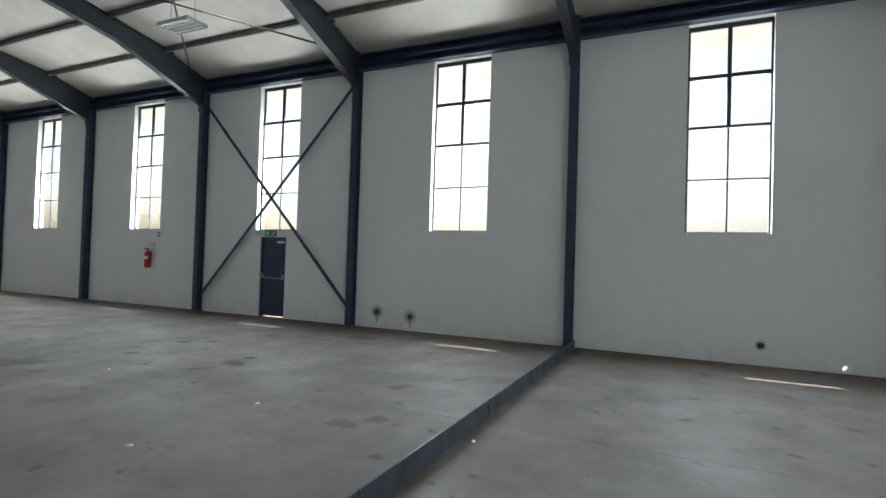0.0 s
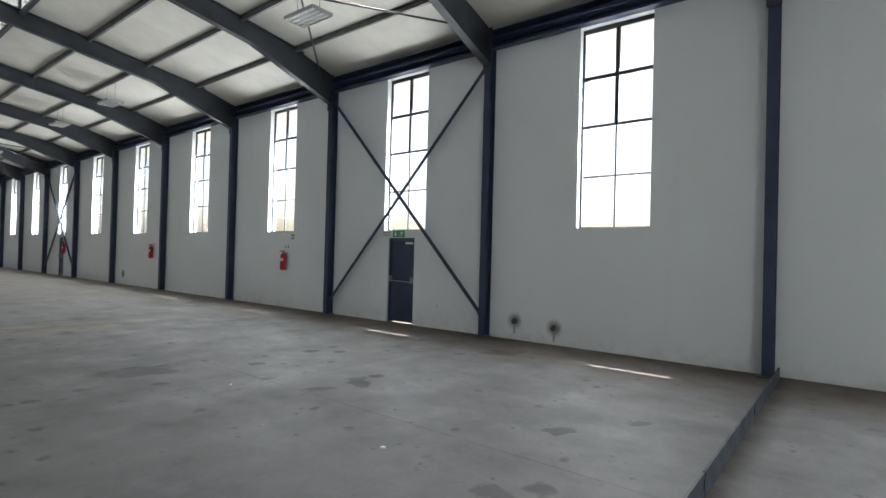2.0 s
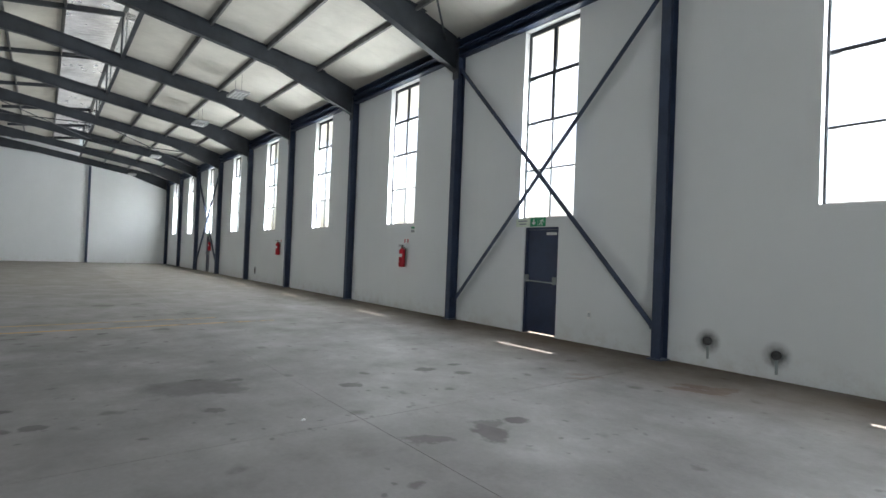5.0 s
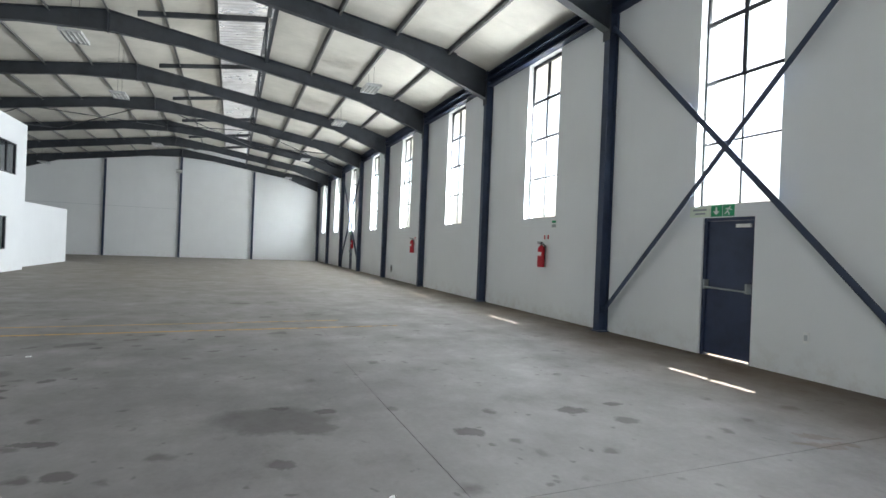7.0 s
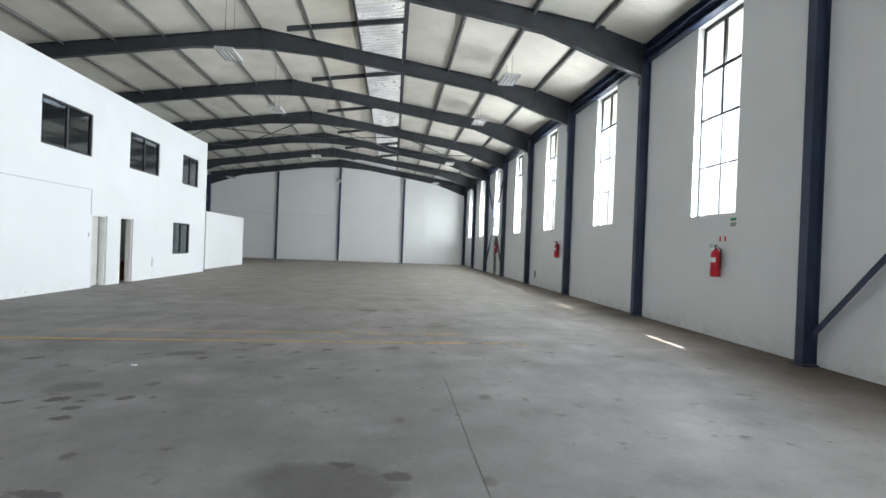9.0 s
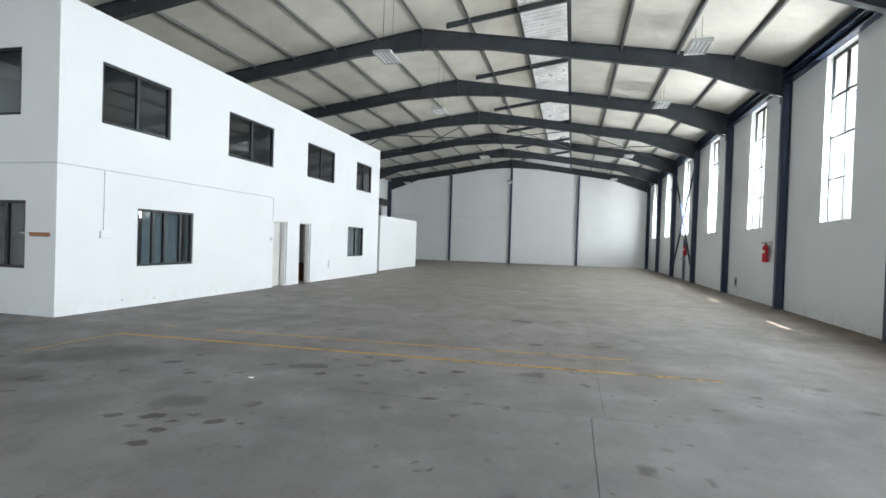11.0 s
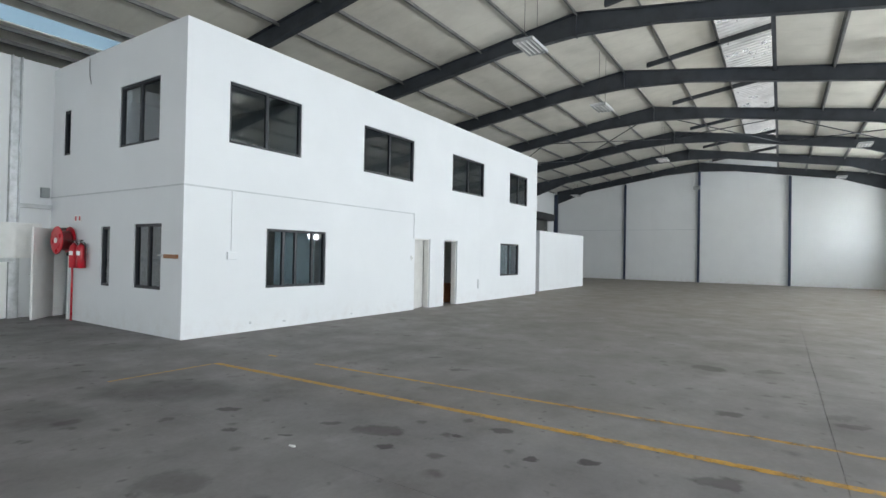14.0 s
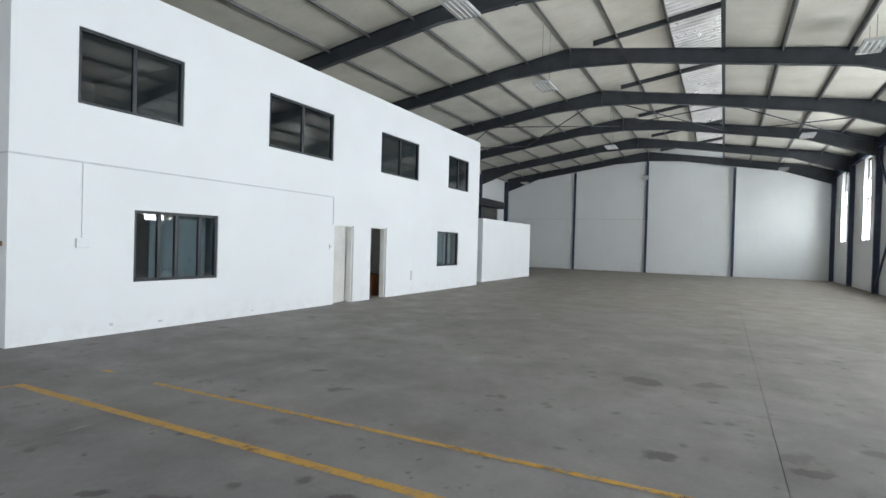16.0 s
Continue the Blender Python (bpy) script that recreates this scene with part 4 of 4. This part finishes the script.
part("head", moved(boxes((0.05, 0.3, -0.2, 0.2, -0.12, 0.12), bevel=0.02), pose(0, 0, 0, 0, 20, 0)), M_LAMP, fl_)
part("arm", boxes((-0.0, 0.08, -0.03, 0.2, -0.03, 0.03)), M_STEEL, fl_)

# ---- things on the office block ----
rl = thing("hose_reel", "red fire hose reel on the white end wall", "hose reel", OFF_X0, -8.33, 1.66)
part("drum", lathe([(0.2, 0.06), (0.21, 0.09), (0.195, 0.12), (0.21, 0.15), (0.195, 0.18), (0.21, 0.21), (0.2, 0.258)], 28, "X"), M_HOSE, rl, "dark red hose coiled on a drum")
for hx in (0.03, 0.26):
    part("disc", lathe([(0.05, hx), (0.27, hx), (0.29, hx + 0.008), (0.29, hx + 0.022), (0.27, hx + 0.03), (0.05, hx + 0.03)], 32, "X"), M_RED, rl)
part("hub", lathe([(0.06, 0.288), (0.055, 0.31), (0.03, 0.315)], 20, "X"), M_WHITE, rl, "white hub label")
part("pipe", tubes(((0.06, 0.2, -1.66), (0.06, 0.2, -0.1), 0.02), ((0.06, 0.2, -0.1), (0.1, 0.0, 0.0), 0.02)), M_RED, rl)
part("stop_valve", lathe([(0.035, -0.32), (0.045, -0.28), (0.03, -0.24)], 12), M_BLACK, rl).location = (0.1, 0.12, 0)
extinguisher(OFF_X0 + 0.115, -7.93, 1.1, 90, "red fire extinguisher with white label under the reel")
extinguisher(OFF_X0 + 0.115, -7.6, 1.1, 90, "red fire extinguisher with white label beside the reel")
for dy in (-8.16, -7.98):
    tg = thing("fire_tag", "small red and white fire tag on the wall", "sign", OFF_X0, dy, 2.05, group="fire tags")
    part("plate", boxes((0.001, 0.006, -0.06, 0.06, 0, 0.15)), M_WHITE, tg)
    part("mark", boxes((0.0065, 0.008, -0.04, 0.03, 0.03, 0.12)), M_RED, tg)

sd = thing("side_door", "white flush door standing half open", "door", OFF_X0 + 0.02, -9.2, 0, 45)
part("leaf", boxes((0.0, 0.8, -0.02, 0.02, 0.01, 1.92), bevel=0.003), M_DOORWHITE, sd)
hd = part("door_handle", tubes(((0.73, -0.09, 0.95), (0.60, -0.09, 0.95), 0.009), ((0.73, -0.02, 0.95), (0.73, -0.09, 0.95), 0.009)), M_CHROME, sd, "steel lever handle")
part("plate", boxes((0.71, 0.75, -0.026, -0.0205, 0.85, 1.05)), M_CHROME, hd)
setting("door_frame_side", boxes((OFF_X0 - 0.22, OFF_X0 + 0.01, -9.25, -9.21, 0, 1.98), (OFF_X0 - 0.22, OFF_X0 + 0.01, -8.49, -8.45, 0, 1.98), (OFF_X0 - 0.22, OFF_X0 + 0.01, -9.21, -8.49, 1.94, 1.98)), M_DOORWHITE, "white timber door frame", "door frame")

tm = thing("timber_bracket", "short raw timber batten fixed to the wall corner", "bracket", OFF_X0, -4.5, 1.38)
part("batten", boxes((0.001, 0.03, -0.2, 0.22, -0.02, 0.05), bevel=0.004), M_WOOD, tm)
part("strip", boxes((0.001, 0.02, -0.42, -0.2, 0.02, 0.04)), M_GALV, tm, "thin pale metal strip")
cb = thing("loose_cable", "thin dark cable hanging from the wall top", "cable", OFF_X0 + 0.012, -7.7, 0)
part("cable", tubes(((-0.02, -0.03, 5.47), (0.0, 0.0, 5.3), 0.006), ((0.0, 0.0, 5.3), (0.0, 0.02, 5.05), 0.006), ((0.0, 0.02, 5.05), (0.0, 0.09, 4.86), 0.006), n=6), M_BLACK, cb)

cd = thing("socket_conduit", "white conduit dropping to a white socket box", "socket", -14.11, OFF_Y, 1.4)
part("conduit", boxes((-0.012, 0.012, 0.001, 0.022, 0.1, 1.2), bevel=0.004), M_OFFICE, cd)
part("socket_box", boxes((-0.1, 0.09, 0.001, 0.045, -0.05, 0.09), bevel=0.008), M_OFFICE, cd)
sw = thing("light_switch", "small white switch box beside the doorway", "switch", -19.6, OFF_Y, 1.35)
part("plate", boxes((-0.04, 0.04, 0.001, 0.03, 0, 0.12), bevel=0.005), M_WHITE, sw)
part("rocker", boxes((-0.012, 0.012, 0.031, 0.036, 0.04, 0.08)), M_GREY, sw)
fp = thing("wall_plate", "small blank grey plate low on the office wall", "plate", -23.3, OFF_Y, 0.42)
part("plate", boxes((-0.05, 0.05, 0.001, 0.012, 0, 0.3), bevel=0.003), M_JOINT, fp)

for sx, sz, sw_, sh in ((-14.55, 0.16, 0.035, 0.03), (-15.35, 0.12, 0.05, 0.02), (-17.3, 0.1, 0.04, 0.02)):
    sc = thing("paint_chip", "small grey chip in the white office wall paint", "wall mark", sx, OFF_Y, sz, group="paint chips")
    bm = bmesh.new()
    bm.faces.new([bm.verts.new((sw_ * c, 0.0025, sh * d)) for c, d in ((-1, -0.3), (-0.4, -1), (0.5, -0.8), (1, 0.1), (0.4, 1), (-0.6, 0.7))])
    part("bare_patch", bm, M_JOINT, sc)

# doors inside the two doorways
for (a, b), turn in zip(ODOOR, (11, 80)):
    dl = thing("office_door", "pale grey flush door opened inwards" if turn < 50 else "pale flush door opened wide inwards", "door", b - 0.03, OFF_Y - 0.1, 0, 180 + turn, group="office doors")
    part("leaf", boxes((0, 0.68, -0.02, 0.02, 0.01, 1.92), bevel=0.003), M_LEAF, dl)
    part("door_handle", tubes(((0.62, 0.02, 1.0), (0.62, 0.07, 1.0), 0.008), ((0.62, 0.07, 1.0), (0.5, 0.07, 1.0), 0.008)), M_CHROME, dl)
    setting("door_frame", boxes((a, a + 0.03, OFF_Y - 0.2, OFF_Y - 0.05, 0, 1.95), (b - 0.03, b, OFF_Y - 0.2, OFF_Y - 0.05, 0, 1.95), (a + 0.03, b - 0.03, OFF_Y - 0.2, OFF_Y - 0.05, 1.92, 1.95)), M_DOORWHITE, "white painted door frame", "door frame")
wb = thing("wooden_box", "small brown wooden cupboard inside the doorway", "cupboard", -22.4, -4.95, 0)
part("carcass", boxes((-0.25, 0.25, -0.25, 0.2, 0, 0.6), bevel=0.008), M_WOOD, wb)
part("door", boxes((-0.23, 0.23, 0.202, 0.22, 0.04, 0.56), bevel=0.005), M_WOOD, wb)

# panels behind the lower sliding windows
for a, b in LOW:
    for k in range(2):
        x0 = a + 0.06 + k * (b - a) * 0.33
        tagged(part("window_blind", boxes((x0, x0 + (b - a) * 0.345, OFF_Y - 0.3 - 0.04 * k, OFF_Y - 0.285 - 0.04 * k, 0.4, 2.549)), M_CURTAIN), "grey-blue hanging blind behind the office window", "blind", "blinds")

# ---- the wall beside the office ----
gp = thing("galvanised_post", "galvanised steel post fixed to the white wall", "post", -12.5, SIDE_Y, 0)
part("channel", boxes((-0.09, 0.09, 0.001, 0.02, 2.03, 5.54), (-0.09, -0.07, 0.02, 0.12, 2.03, 5.54), (0.07, 0.09, 0.02, 0.12, 2.03, 5.54)), M_GALV, gp)
tr = thing("cable_tray", "galvanised cable tray running to the office corner", "tray", -12.8, SIDE_Y, 2.35)
part("tray", boxes((-0.38, 0.2, 0.001, 0.1, 0, 0.012), (-0.38, 0.2, 0.09, 0.1, 0.012, 0.09), (-0.38, 0.2, 0.001, 0.01, 0.012, 0.09)), M_GALV, tr)
jb = thing("junction_box", "grey electrical junction box on the wall corner", "box", -13.06, SIDE_Y, 2.6)
part("body", boxes((-0.08, 0.08, 0.001, 0.09, 0, 0.22), bevel=0.008), M_GREY, jb)
sdr = thing("side_shutter", "white panel over a galvanised steel opening frame", "shutter", -11.0, SIDE_Y, 0)
part("head_panel", boxes((-2.0, 2.0, 0.001, 0.12, 1.27, 2.02), bevel=0.01), M_DOORWHITE, sdr)
part("header", boxes((-1.62, 2.0, 0.001, 0.09, 1.19, 1.265)), M_GALV, sdr)
part("jamb", boxes((-1.62, -1.44, 0.001, 0.09, 0, 1.185)), M_GALV, sdr)
part("panel", boxes((-1.43, 2.0, 0.001, 0.05, 0.03, 1.185)), M_DOORWHITE, sdr)

# ---- yellow floor lines ----
def floor_line(name, x0, x1, y0, y1, w, label):
    bm = bmesh.new()
    n = max(1, int((y1 - y0) / 0.25))
    for i in range(n):
        a, b = y0 + (y1 - y0) * i / n, y0 + (y1 - y0) * (i + 1) / n
        xa, xb = x0 + (x1 - x0) * i / n, x0 + (x1 - x0) * (i + 1) / n
        v = [bm.verts.new(p) for p in ((xa - w, a, 0.004), (xa + w, a, 0.004), (xb + w, b, 0.004), (xb - w, b, 0.004))]
        bm.faces.new(v)
    return setting(name, bm, M_LINE, label, "floor line")


floor_line("yellow_line", -12.51, -12.83, -2.1, 6.0, 0.044, "worn yellow painted line on the concrete")
floor_line("yellow_line_second", -13.29, -13.59, -1.05, 5.1, 0.03, "thin worn yellow painted line on the concrete")

floor_line("yellow_line_stub", -13.3, -13.3, -2.02, -1.85, 0.03, "short worn dash of yellow paint on the concrete")
bm = bmesh.new()
bm.faces.new([bm.verts.new(p) for p in ((-11.2, -2.16, 0.004), (-12.46, -2.12, 0.004), (-12.46, -2.08, 0.004), (-11.2, -2.12, 0.004))])
setting("yellow_line_return", bm, M_LINE, "faint yellow painted return line on the concrete", "floor line")

setting("gable_joint", boxes((FAR_X + 0.001, FAR_X + 0.008, LEFT_Y + 0.3, -0.55, 3.55, 3.57)), M_JOINT, "thin horizontal panel joint across the gable wall", "trim")

# ---- litter ----
for dx, dy, r, w in DEBRIS:
    bm = bmesh.new()
    pts = [(r * (0.7 + 0.3 * math.sin(5 * k + dx)) * math.cos(k * 1.047), w * r * (0.7 + 0.3 * math.cos(3 * k + dy)) * math.sin(k * 1.047)) for k in range(6)]
    lo, hi = [bm.verts.new((*p, 0.0)) for p in pts], [bm.verts.new((p[0] * 0.8, p[1] * 0.8, 0.012)) for p in pts]
    bm.faces.new(hi)
    bm.faces.new(lo[::-1])
    for k in range(6):
        bm.faces.new((lo[k], lo[k - 1], hi[k - 1], hi[k]))
    ch = tagged(part("plaster_chip", bm, M_WHITE), "small white chip of plaster on the concrete floor", "debris", "plaster chips")
    ch.matrix_basis = pose(dx, dy, 0.001, 0, 0, 40 * dx)

# ---- ground and floor ----
setting("ground", pierced([-1500, 1500], [-1500, 1500], [], -0.02, -0.3, lambda u, v, d: (u, v, d - 0.06)), M_GROUND, "dry pale yard round the building", "ground")
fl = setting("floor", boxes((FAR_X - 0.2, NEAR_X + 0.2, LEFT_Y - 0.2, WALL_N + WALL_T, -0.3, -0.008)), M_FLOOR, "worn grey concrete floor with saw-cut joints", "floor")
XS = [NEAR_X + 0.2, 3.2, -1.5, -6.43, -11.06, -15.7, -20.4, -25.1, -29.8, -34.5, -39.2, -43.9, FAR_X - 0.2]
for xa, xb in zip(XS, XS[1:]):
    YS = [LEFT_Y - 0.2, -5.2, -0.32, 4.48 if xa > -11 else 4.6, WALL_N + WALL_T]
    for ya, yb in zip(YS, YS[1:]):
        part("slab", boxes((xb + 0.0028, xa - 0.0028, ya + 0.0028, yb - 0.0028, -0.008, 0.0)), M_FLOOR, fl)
